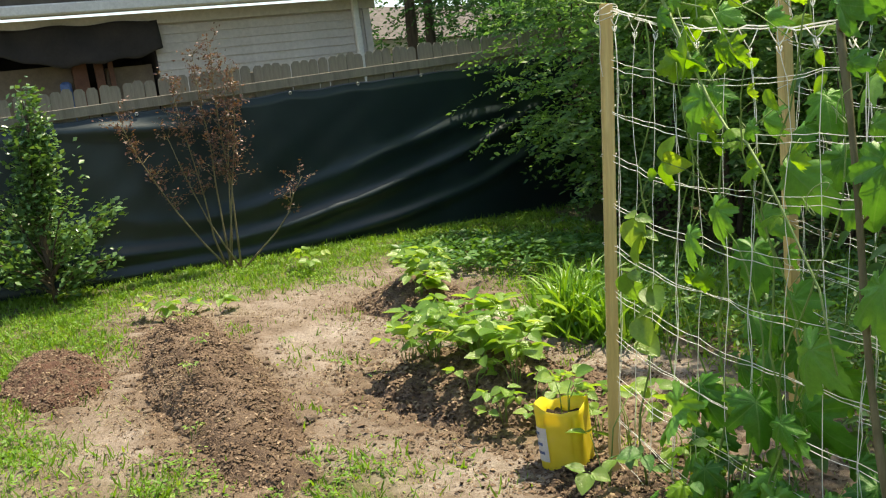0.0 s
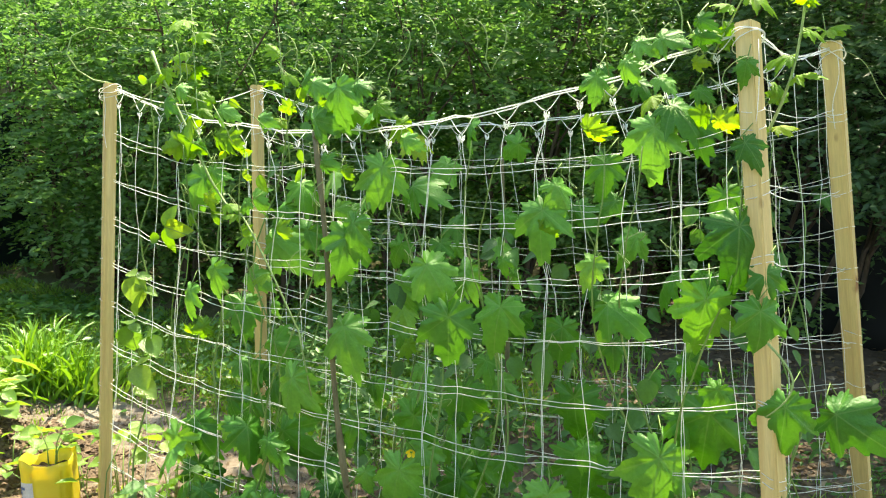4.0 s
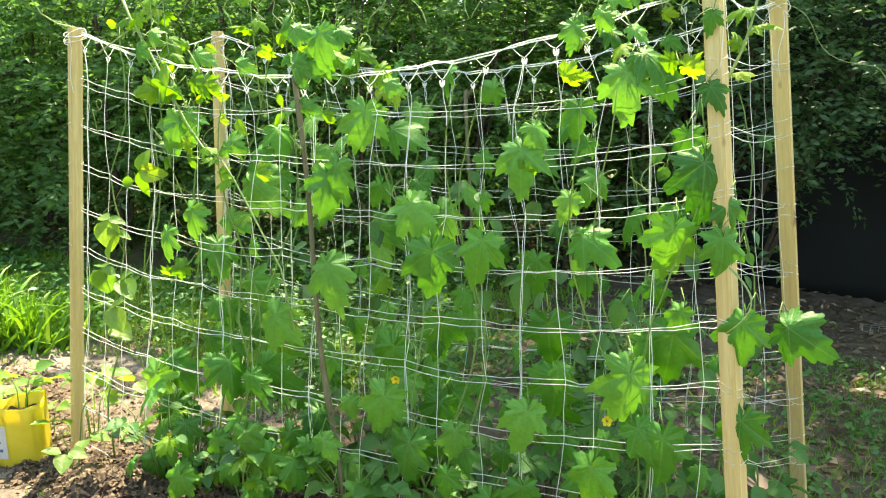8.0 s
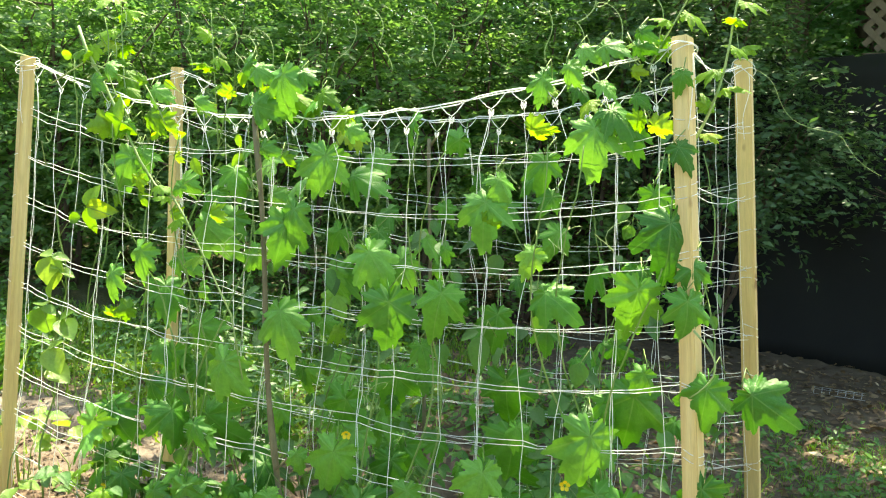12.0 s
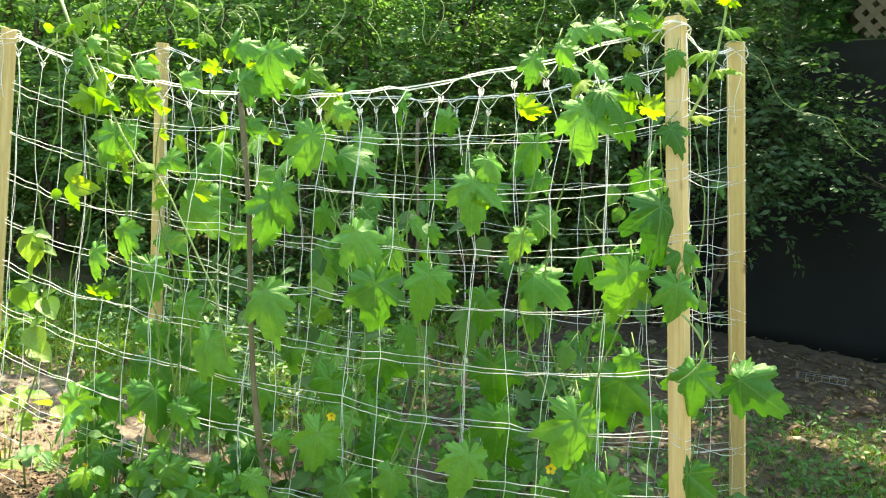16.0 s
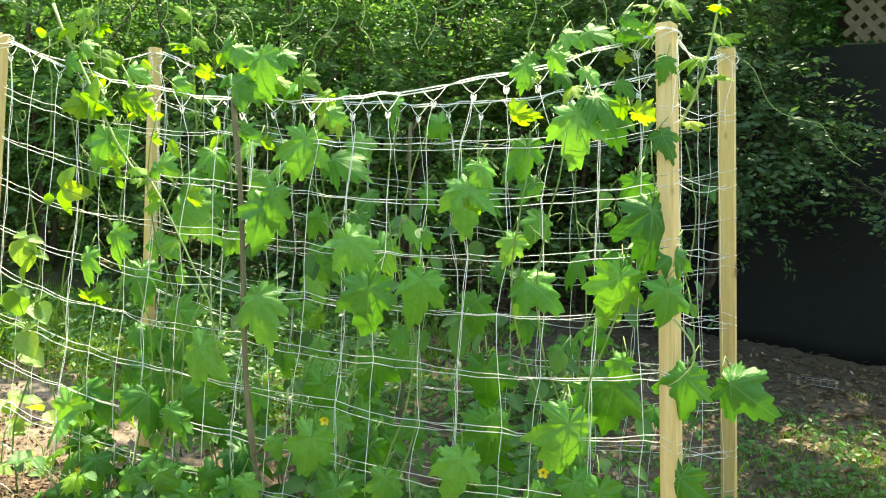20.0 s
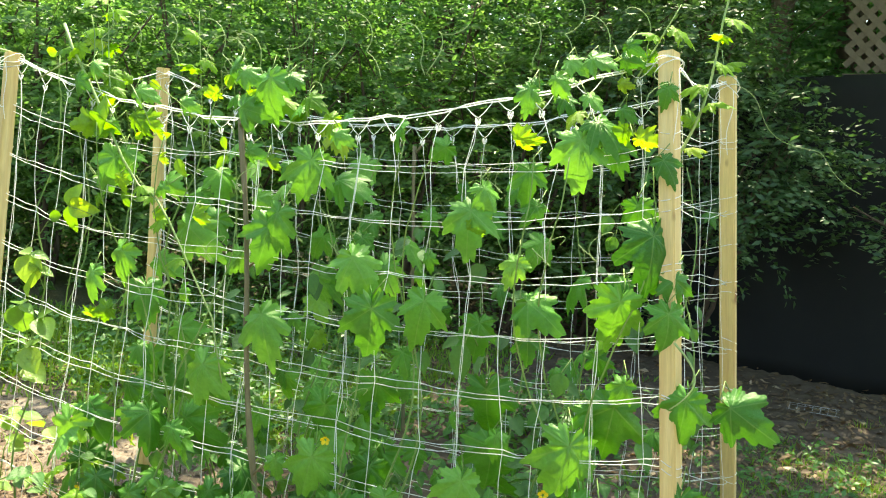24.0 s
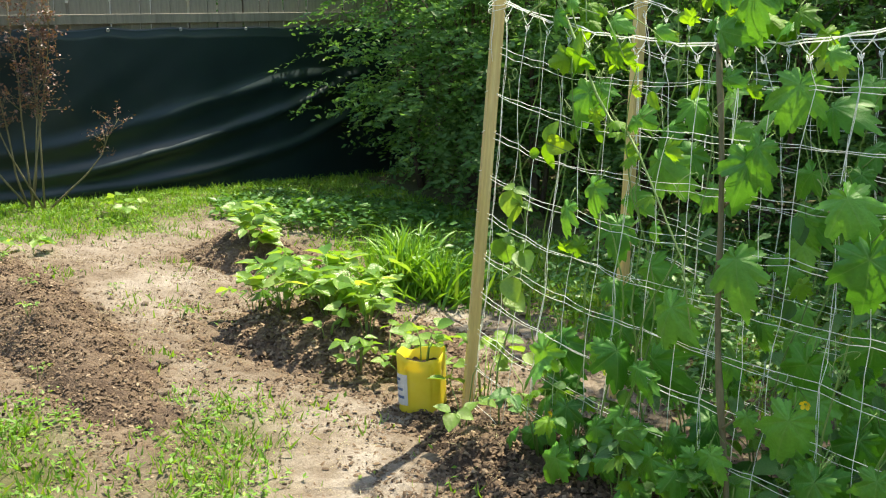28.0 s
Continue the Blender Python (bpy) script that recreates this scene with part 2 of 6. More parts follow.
M_DUG = surface("dug_soil", [(0.3, (0.09, 0.057, 0.039)), (0.5, (0.175, 0.12, 0.082)), (0.72, (0.32, 0.24, 0.172))], 5, 0.95, 60, 1.0, 0.02)
M_REDMULCH = surface("red_mulch", [(0.3, (0.10, 0.05, 0.034)), (0.7, (0.2, 0.11, 0.075))], 9, 0.95, 90, 1.0, 0.02)
M_CLOD = surface("soil_clod", [(0.3, (0.14, 0.1, 0.072)), (0.7, (0.28, 0.215, 0.16))], 20, 0.95, 120, 0.8, 0.01)
M_STONE = surface("stone", [(0.3, (0.22, 0.15, 0.11)), (0.7, (0.36, 0.27, 0.2))], 14, 0.9)
M_WHITE = surface("paper_label", [(0.3, (0.6, 0.62, 0.66)), (0.7, (0.75, 0.76, 0.78))], 20, 0.5)
M_BLUE = surface("label_print", [(0.3, (0.06, 0.12, 0.3)), (0.7, (0.1, 0.18, 0.4))], 30, 0.5)


def soil_material():
    """Dry pale soil with browner damp patches, crumbs, and a green tinge where the weeds stand."""
    m, nt, b = material("garden_soil", 0.95, 0, 0.2)
    big = noise_tex(nt, 0.9, 6, 0.65)
    mid = noise_tex(nt, 7, 6, 0.7)
    fine = noise_tex(nt, 55, 5, 0.75)
    c = ramp(nt, big, [(0.32, (0.165, 0.122, 0.09)), (0.47, (0.28, 0.228, 0.182)), (0.7, (0.43, 0.385, 0.34))])
    c = mix(nt, 0.7, c, ramp(nt, mid, [(0.3, (0.5, 0.43, 0.36)), (0.6, (1, 1, 1))]), "MULTIPLY")
    c = mix(nt, 0.5, c, ramp(nt, fine, [(0.35, (0.25, 0.22, 0.19)), (0.62, (1, 1, 1))]), "MULTIPLY")
    at = nt.nodes.new("ShaderNodeAttribute")
    at.attribute_name = "turf"
    green = ramp(nt, fine, [(0.3, (0.05, 0.07, 0.02)), (0.7, (0.13, 0.13, 0.05))])
    c = mix(nt, at.outputs["Fac"], c, green)
    at2 = nt.nodes.new("ShaderNodeAttribute")
    at2.attribute_name = "litter"
    brown = ramp(nt, mid, [(0.3, (0.075, 0.054, 0.038)), (0.7, (0.185, 0.14, 0.1))])
    c = mix(nt, at2.outputs["Fac"], c, brown)
    at3 = nt.nodes.new("ShaderNodeAttribute")
    at3.attribute_name = "dug"
    c = mix(nt, at3.outputs["Fac"], c, ramp(nt, mid, [(0.3, (0.095, 0.064, 0.044)), (0.6, (0.19, 0.142, 0.1)), (0.75, (0.32, 0.255, 0.19))]))
    nt.links.new(c, b.inputs["Base Color"])
    h = mix(nt, 0.5, mid, fine)
    bump(nt, b, h, 0.9, 0.025)
    return m


M_SOIL = soil_material()

# ---- mesh helpers ----
class Shape:
    """Collects vertices and faces of one mesh."""

    def __init__(self):
        self.v, self.f, self.n = [], [], 0

    def add(self, verts, faces):
        verts = np.asarray(verts, float)
        self.v.append(verts)
        self.f.extend([[i + self.n for i in face] for face in faces])
        self.n += len(verts)
        return self

    def box(self, centre, size, turn=None, taper=1.0):
        sx, sy, sz = (s / 2 for s in size)
        p = [Vector((x * sx * (taper if z > 0 else 1), y * sy * (taper if z > 0 else 1), z * sz)) for z in (-1, 1) for x, y in ((-1, -1), (1, -1), (1, 1), (-1, 1))]
        if turn is not None:
            p = [turn @ q for q in p]
        return self.add([tuple(q + Vector(centre)) for q in p], [(3, 2, 1, 0), (4, 5, 6, 7), (0, 1, 5, 4), (1, 2, 6, 5), (2, 3, 7, 6), (3, 0, 4, 7)])

    def tube(self, pts, radius, sides=5, cap=True):
        pts = [Vector(p) for p in pts]
        k = len(pts)
        radii = radius if isinstance(radius, (list, tuple)) else [radius] * k
        rings, up = [], None
        for i, p in enumerate(pts):
            d = (pts[min(i + 1, k - 1)] - pts[max(i - 1, 0)]).normalized()
            if up is None:
                up = d.orthogonal().normalized()
            up = (up - d * up.dot(d))
            up = up.normalized() if up.length > 1e-6 else d.orthogonal().normalized()
            side = d.cross(up)
            for j in range(sides):
                a = 2 * math.pi * j / sides
                rings.append(tuple(p + (up * math.cos(a) + side * math.sin(a)) * radii[i]))
        faces = [(i * sides + j, i * sides + (j + 1) % sides, (i + 1) * sides + (j + 1) % sides, (i + 1) * sides + j) for i in range(k - 1) for j in range(sides)]
        if cap:
            faces += [tuple(reversed(range(sides))), tuple(range((k - 1) * sides, k * sides))]
        return self.add(rings, faces)

    def mesh(self, name, mat, smooth=False):
        me = bpy.data.meshes.new(name)
        me.from_pydata(np.concatenate(self.v).tolist() if self.v else [], [], self.f)
        me.materials.append(mat)
        if smooth:
            me.polygons.foreach_set("use_smooth", [True] * len(me.polygons))
        me.update()
        return me


def part(name, shape, mat, parent=None, label="", smooth=False, kind=""):
    """Links a Shape, bmesh or mesh as one mesh object, under its parent if given."""
    if isinstance(shape, Shape):
        me = shape.mesh(name, mat, smooth)
    elif isinstance(shape, bpy.types.Mesh):
        me = shape
    else:
        me = bpy.data.meshes.new(name)
        shape.to_mesh(me)
        shape.free()
        me.materials.append(mat)
        if smooth:
            me.polygons.foreach_set("use_smooth", [True] * len(me.polygons))
    ob = new(name, me)
    if parent is not None:
        ob.parent = parent
    return tagged(ob, label=label, kind=kind)


def thing(name, label, category, place=(0, 0, 0), group="", kind=""):
    ob = new(name)
    ob.empty_display_size = 0.05
    ob.location = place
    return tagged(ob, label, category, group, kind)


def bevel_box(size, width=0.004, segments=1):
    bm = bmesh.new()
    bmesh.ops.create_cube(bm, size=1)
    bmesh.ops.scale(bm, vec=size, verts=bm.verts)
    bmesh.ops.bevel(bm, geom=bm.edges[:], offset=width, segments=segments, affect="EDGES")
    return bm


def scatter_mesh(name, template, faces, place, tip, up, size, mat, jitter=None):
    """One mesh of many copies of a small template (x across, y to the tip, z up). Arrays: place, tip, up are N x 3, size N."""
    t = np.asarray(template, float)
    n, k = len(place), len(t)
    tip = tip / np.maximum(np.linalg.norm(tip, axis=1, keepdims=True), 1e-9)
    side = np.cross(tip, up)
    side /= np.maximum(np.linalg.norm(side, axis=1, keepdims=True), 1e-9)
    nor = np.cross(side, tip)
    s = np.asarray(size)[:, None, None]
    v = place[:, None] + s * (t[None, :, 0:1] * side[:, None] + t[None, :, 1:2] * tip[:, None] + t[None, :, 2:3] * nor[:, None])
    flat = v.reshape(-1, 3)
    counts = np.array([len(f) for f in faces])
    loops = np.concatenate([np.array(f) for f in faces])
    all_loops = (loops[None] + (np.arange(n) * k)[:, None]).ravel()
    me = bpy.data.meshes.new(name)
    me.vertices.add(n * k)
    me.vertices.foreach_set("co", flat.astype(np.float32).ravel())
    me.loops.add(len(all_loops))
    me.loops.foreach_set("vertex_index", all_loops.astype(np.int32))
    me.polygons.add(n * len(faces))
    starts = np.concatenate([[0], np.cumsum(np.tile(counts, n))[:-1]])
    me.polygons.foreach_set("loop_start", starts.astype(np.int32))
    me.update(calc_edges=True)
    me.materials.append(mat)
    return me


rng = np.random.default_rng(7)
# small simple leaf: folded along the midrib, pointed
LEAF = [(0, 0, 0), (-0.24, 0.42, 0.06), (0, 0.5, -0.02), (0.24, 0.42, 0.06), (0, 1, -0.05)]
LEAF_F = [(0, 2, 1), (0, 3, 2), (1, 2, 4), (2, 3, 4)]
LEAF2 = [(0, 0, 0), (-0.22, 0.45, 0.05), (0, 1, -0.04), (0.22, 0.45, 0.05)]
LEAF2_F = [(0, 2, 1), (0, 3, 2)]
BLADE = [(-0.035, 0, 0), (0.035, 0, 0), (-0.03, 0.5, 0.03), (0.03, 0.5, 0.03), (0, 1, -0.12)]
BLADE_F = [(0, 1, 3, 2), (2, 3, 4)]


def sstep(a, b, x):
    u = np.clip((np.asarray(x, float) - a) / (b - a), 0, 1)
    return u * u * (3 - 2 * u)


def wave(x, y, s=1.0, seed=0.0):
    """Cheap smooth noise for arrays, about -1 to 1."""
    x, y = np.asarray(x) * s + seed * 3.1, np.asarray(y) * s - seed * 1.7
    return (np.sin(x * 1.7 + 1.3 * np.sin(y * 1.1 + seed)) + np.sin(y * 2.1 + 1.7 * np.sin(x * 0.9 - seed)) + 0.5 * np.sin(x * 4.3 + y * 3.1) + 0.5 * np.sin(y * 5.2 - x * 3.7)) / 3


def ground_z(x, y):
    x = np.asarray(x, float)
    return 0.04 * np.clip(-x, 0, 9) + 0.012 * wave(x, y, 1.9) + 0.006 * wave(x, y, 7, 2)


def turf(x, y):
    """How thickly weeds and grass cover the ground, 0 to 1."""
    x, y = np.asarray(x, float), np.asarray(y, float)
    w = wave(x, y, 1.6, 4)
    fence_side = sstep(-3.9, -4.9, x + 0.35 * w + 0.25 * y * (y > 0))
    side = sstep(-1.75, -2.35, y + 0.3 * w + 0.12 * (x + 2))
    patch = sum(np.exp(-(((x - px) / rx) ** 2 + ((y - py) / ry) ** 2)) for px, py, rx, ry in ((-0.42, -0.95, 0.3, 0.2), (0.02, -1.16, 0.2, 0.16), (-0.42, -1.75, 0.38, 0.26), (-0.75, -1.6, 0.25, 0.14)))
    near = sstep(-1.2, -1.9, y + 0.3 * w) * sstep(-1.0, -0.2, x) * 0.75
    back = np.maximum(sstep(0.7, 1.5, y + 0.3 * w) * sstep(-1.9, -2.7, x), 0.75 * sstep(1.0, 1.7, y + 0.3 * w) * sstep(1.1, 0.3, x))
    right = 0.8 * sstep(2.35, 2.8, x + 0.2 * w) * sstep(0.6, 1.2, y) * sstep(3.4, 2.4, y + 0.4 * w)
    return np.clip(np.maximum.reduce([fence_side, side, patch, near, back, right]), 0, 1)


def litter(x, y):
    return np.clip(sstep(0.9, 1.5, np.asarray(y) + 0.2 * wave(x, y, 2, 1)) * sstep(-2.2, 0.4, x) + sstep(0.3, 0.75, x + 0.2 * wave(x, y, 3, 2)) * sstep(-0.2, 0.4, y), 0, 1)


def bed_height(px, py, bed):
    cx, cy, rx, ry, h, rot, seed = bed
    c, s = math.cos(radians(rot)), math.sin(radians(rot))
    dx, dy = px - cx, py - cy
    u, v = (c * dx + s * dy) / rx, (-s * dx + c * dy) / ry
    d = np.sqrt(u * u + v * v) * (1 + 0.2 * wave(px, py, 2.6, seed) + 0.08 * wave(px, py, 9, seed))
    return h * np.clip(1 - d ** 2.2, -0.35, 1) * (1 + 0.25 * wave(px, py, 6, seed + 1)) + 0.018 * wave(px, py, 19, seed) * (d < 1.05)


BEDS = {"trellis": (1.36, -0.04, 1.5, 0.46, 0.12, 0, 1), "bean": (-1.08, 0.0, 0.72, 0.44, 0.16, 30, 2), "far_bean": (-2.9, 0.25, 0.5, 0.36, 0.18, 35, 3),
        "seed": (-2.15, -1.3, 1.5, 0.31, 0.17, 3, 4), "red": (-2.75, -2.12, 0.62, 0.28, 0.1, 10, 5)}


def dug(x, y):
    """Brown soil spilled and trodden round the beds, 0 to 1."""
    out = np.zeros(np.shape(x))
    for cx, cy, rx, ry, h, rot, seed in BEDS.values():
        c, s = math.cos(radians(rot)), math.sin(radians(rot))
        dx, dy = x - cx, y - cy
        d = np.sqrt(((c * dx + s * dy) / (rx + 0.07)) ** 2 + ((-s * dx + c * dy) / (ry + 0.07)) ** 2)
        out = np.maximum(out, sstep(1.16, 0.92, d + 0.2 * wave(x, y, 4.5, seed) + 0.1 * wave(x, y, 15, seed)))
    return out


def build_ground():
    near_x, near_y = np.arange(-8, 6.01, 0.06), np.arange(-4, 8.01, 0.06)
    far = np.array([12, 30, 90, 300, 1500.0])
    xs = np.concatenate([-far[::-1] - 8, near_x, far + 6])
    ys = np.concatenate([-far[::-1] - 4, near_y, far + 8])
    gx, gy = np.meshgrid(xs, ys, indexing="ij")
    z = ground_z(gx, gy)
    z += 0.010 * wave(gx, gy, 16, 5) * (1 - turf(gx, gy)) + 0.006 * rng.standard_normal(z.shape)
    v = np.stack([gx, gy, z], -1).reshape(-1, 3)
    nx, ny = len(xs), len(ys)
    i = (np.arange(nx - 1)[:, None] * ny + np.arange(ny - 1)[None]).ravel()
    quads = np.stack([i, i + ny, i + ny + 1, i + 1], 1)
    me = bpy.data.meshes.new("ground")
    me.from_pydata(v.tolist(), [], quads.tolist())
    me.polygons.foreach_set("use_smooth", [True] * len(me.polygons))
    for name, values in (("turf", turf(gx, gy)), ("litter", litter(gx, gy)), ("dug", dug(gx, gy))):
        at = me.attributes.new(name, "FLOAT", "POINT")
        at.data.foreach_set("value", (values * (0.75 if name == "turf" else 0.9)).astype(np.float32).ravel())
    me.materials.append(M_SOIL)
    ob = new("ground", me)
    return tagged(ob, "dry pale garden soil with weedy grass patches", "ground", kind="structure")


build_ground()

# ---- fence, tarp and house ----
FENCE_O, FENCE_D = Vector((-5.75, 0.45, 0)), Vector((-0.14, 0.99, 0)).normalized()  # a point on its line; the way to the woods
FENCE_N = Vector((FENCE_D.y, -FENCE_D.x, 0))  # towards the garden


def on_fence(s, out, z):
    p = FENCE_O + FENCE_D * s + FENCE_N * out
    return Vector((p.x, p.y, z))


FENCE_TURN = Matrix((FENCE_D, -FENCE_N, (0, 0, 1))).transposed()  # local y points away from the garden
FENCE_BASE, FENCE_H, TARP_TOP, RISE = 0.2, 1.88, 1.80, 0.065  # its top climbs a little towards the woods


def build_fence():
    fence = thing("fence", "weathered grey wooden fence of dog-eared pickets", "fence", tuple(on_fence(0, 0, FENCE_BASE)), kind="structure")
    fence.rotation_euler = FENCE_TURN.to_euler()
    w, th, c = 0.092, 0.018, 0.028
    pick = Shape()
    prof = [(-w / 2, -0.3), (w / 2, -0.3), (w / 2, FENCE_H - c), (w / 2 - c * 0.8, FENCE_H), (-w / 2 + c * 0.8, FENCE_H), (-w / 2, FENCE_H - c)]
    n = len(prof)
    pick.add([(x, y, z) for y in (-th / 2, th / 2) for x, z in prof], [tuple(range(n)), tuple(reversed(range(n, 2 * n)))] + [(i + n, (i + 1) % n + n, (i + 1) % n, i) for i in range(n)])
    me = pick.mesh("picket", M_FENCE)
    s, i = -5.6, 0
    while s < 3.6:
        p = part("picket", me, M_FENCE, fence)
        p.location = (s, random.uniform(-0.003, 0.003), RISE * s + random.uniform(-0.018, 0.012))
        p.rotation_euler = (0, radians(random.uniform(-0.5, 0.5)), 0)
        s += w + random.uniform(0.001, 0.009)
        if random.random() < 0.08:
            s += 0.012
    for z in (0.3, 0.95, 1.68):
        r = part("rail", bevel_box((9.4, 0.038, 0.089), 0.004), M_FENCE, fence)
        r.location, r.rotation_euler = (-1.0, -0.032, z - RISE), (0, -RISE, 0)
    for k in range(5):
        q = part("fence_post", bevel_box((0.089, 0.089, 1.8), 0.005), M_FENCE, fence)
        q.location = (-5.3 + 2.3 * k, 0.06, 0.88)
    # tarp hung on the garden side, in long swags
    tarp = thing("fence_tarp", "black plastic tarp hung on the fence in sagging folds", "tarp", tuple(on_fence(0, 0, FENCE_BASE)))
    tarp.rotation_euler = FENCE_TURN.to_euler()
    ns, nz = 240, 90
    ss, zs = np.linspace(-5.5, 3.5, ns), np.linspace(0, 1, nz)
    S, T = np.meshgrid(ss, zs, indexing="ij")
    top = TARP_TOP - FENCE_BASE + 0.055 * S - 0.014 * np.abs(np.sin((S + 0.39) * math.pi / 0.715)) + 0.006 * np.sin(S * 11)
    low = -0.02 + 0 * S
    Z = low + (top - low) * T
    # three long swags, level at the shrubs and climbing towards the woods
    out = 0.065 + 0.012 * np.sin(S * 5) * (1 - T)
    q = np.clip(S, -2.1, 2.9)
    swags = ((np.maximum(0.145 + 0.095 * q + 0.046 * q ** 2 + 0.009 * q ** 3, 0.075), 0.07, 0.05), (0.415 + 0.208 * q + 0.053 * q ** 2 - 0.004 * q ** 3, 0.075, 0.052), (0.735 + 0.283 * q + 0.031 * q ** 2 - 0.03 * q ** 3, 0.048, 0.06))
    for k, (line, amp, wid) in enumerate(swags):
        line = line + 0.008 * np.sin(S * 2.6 + k) + 0.004 * np.sin(S * 7.1 + 2 * k)
        d = (Z - line) / wid
        fade = 0.35 + 0.65 * sstep(-3.0, -2.0, S) * (1 if k < 2 else sstep(-2.2, -0.4, S))
        out = out + amp * fade * np.where(d > 0, np.exp(-d * d * 0.7), np.exp(-d * d * 0.5)) * sstep(3.0, 1.9, S) * (0.85 + 0.15 * np.sin(S * 3.1 + k * 2))
    out = out + 0.05 * np.exp(-(((S + 1.9) / 0.45) ** 2 + ((Z - top + 0.1 + 0.12 * (S + 2.3)) / 0.06) ** 2)) + 0.012 * wave(S, Z, 3.2, 2) * np.sin(T * math.pi)
    out = out * sstep(1.0, 0.94, T) + 0.045 * (1 - sstep(1.0, 0.94, T))
    v = np.stack([S, -out, Z], -1).reshape(-1, 3)
    i = (np.arange(ns - 1)[:, None] * nz + np.arange(nz - 1)[None]).ravel()
    sh = Shape().add(v, np.stack([i, i + nz, i + nz + 1, i + 1], 1).tolist())
    sheet = part("sheet", sh, M_TARP, tarp, smooth=True)
    so = sheet.modifiers.new("thickness", "SOLIDIFY")
    so.thickness = 0.002
    gro = Shape()
    ring = [(0.012 * math.cos(a), 0, 0.012 * math.sin(a)) for a in np.linspace(0, 2 * math.pi, 13)]
    gro.tube(ring, 0.005, 6, False)
    gme = gro.mesh("grommet", M_METAL, True)
    for k in range(13):
        g = part("grommet", gme, M_METAL, sheet, "bright metal eyelet")
        sx = -5.4 + 0.715 * k
        g.location = (sx, -0.064, TARP_TOP - FENCE_BASE + 0.055 * sx - 0.022)


build_fence()


def build_house():
    """A house beyond the fence: lap siding, gutter, downspout, and a dark covered opening under the eave."""
    h = thing("house", "beige lap-sided house with a white gutter beyond the fence", "house", tuple(on_fence(0, -3.2, 0)))
    h.rotation_euler = (FENCE_TURN @ Matrix.Rotation(-0.04, 3, "Y")).to_euler()
    L0, L1, top, a0, a1 = -9.0, 2.16, 3.02, -5.2, -0.8

    def block(name, x0, x1, y0, y1, z0, z1, mat, label="", bev=0.004):
        o = part(name, bevel_box((x1 - x0, y1 - y0, z1 - z0), bev), mat, h, label)
        o.location = ((x0 + x1) / 2, (y0 + y1) / 2, (z0 + z1) / 2)
        return o

    block("wall", a1, L1, 0.05, 0.2, 0, top, M_SIDING)
    block("wall", L0, a0, 0.05, 0.2, 0, top, M_SIDING)
    block("wall", a0, a1, 0.05, 0.2, 0, 1.5, M_SIDING)
    block("wall", L1 - 0.15, L1, 0.2, 6.0, 0, top, M_SIDING)
    block("fascia", L0, L1 + 0.1, -0.02, 0.05, 2.88, top, M_SIDING, "broad beige board under the gutter")
    for k, (x0, x1) in enumerate(((a1, L1 - 0.09), (L0, a0))):
        lap = Shape().add([(x, y, z) for x in (x0, x1) for y, z in ((0, 0), (-0.022, 0), (-0.008, 0.109), (0, 0.109))], [(0, 4, 5, 1), (1, 5, 6, 2), (2, 6, 7, 3), (3, 7, 4, 0), (0, 1, 2, 3), (7, 6, 5, 4)])
        me = lap.mesh("siding_board", M_SIDING)
        for j in range(14, 26):
            b = part("siding_board", me, M_SIDING, h)
            b.location = (0, 0.047, 0.11 * j)
    block("gutter", L0, L1 + 0.2, -0.4, -0.27, top + 0.0, top + 0.13, M_TRIM, "white gutter", 0.02)
    block("soffit", L0, L1 + 0.2, -0.27, 0.06, top + 0.04, top + 0.07, M_TRIM)
    r = part("roof", bevel_box((L1 - L0 + 0.5, 4.6, 0.1), 0.01), M_ROOF, h)
    r.location, r.rotation_euler = ((L0 + L1) / 2, 1.75, top + 1.02), (radians(22), 0, 0)
    block("downspout", L1 - 0.26, L1 - 0.17, -0.06, 0.02, 0.2, top + 0.02, M_TRIM, "white downspout", 0.015)
    block("corner_board", L1 - 0.09, L1 + 0.01, 0.0, 0.05, 0, 2.88, M_SIDING)
    # covered opening: recess coloured dark for its shade, tan and red-brown boards, blue pail, torn black cover above
    block("recess_back", a0, a1, 0.9, 0.95, 1.3, 2.9, M_DARK, "recess back coloured near-black for shade")
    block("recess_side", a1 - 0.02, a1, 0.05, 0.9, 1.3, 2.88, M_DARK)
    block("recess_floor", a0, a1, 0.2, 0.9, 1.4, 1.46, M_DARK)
    block("tan_panel", a0 + 0.1, a1 - 1.0, 0.2, 0.23, 1.46, 2.5, M_TAN, "tan board leaning in the opening")
    block("tan_panel", a1 - 0.62, a1 - 0.05, 0.2, 0.23, 1.46, 2.42, M_TAN)
    for x, w, z1 in ((a1 - 0.92, 0.17, 2.5), (a1 - 0.7, 0.1, 2.62), (a1 - 0.56, 0.06, 2.55)):
        block("red_board", x - w / 2, x + w / 2, 0.1, 0.16, 1.46, z1, M_RUST, "red-brown board")
    block("blue_pail", a1 - 1.17, a1 - 1.04, 0.1, 0.18, 1.46, 2.3, M_BLUE, "blue plastic thing", 0.03)
    cover = Shape()
    ns, nz = 90, 10
    S, T = np.meshgrid(np.linspace(a0 - 0.1, a1 + 0.06, ns), np.linspace(0, 1, nz), indexing="ij")
    low = 2.5 + 0.1 * np.sin(S * 1.9 + 0.6) + 0.06 * wave(S, S * 0, 3.5, 1) + 0.12 * sstep(a1 - 0.9, a1, S)
    Z = low + (2.93 + 0.012 * np.sin(S * 9) - low) * T
    Y = 0.0 - 0.05 - 0.05 * (1 - T) - 0.02 * np.sin(S * 7 + T * 3)
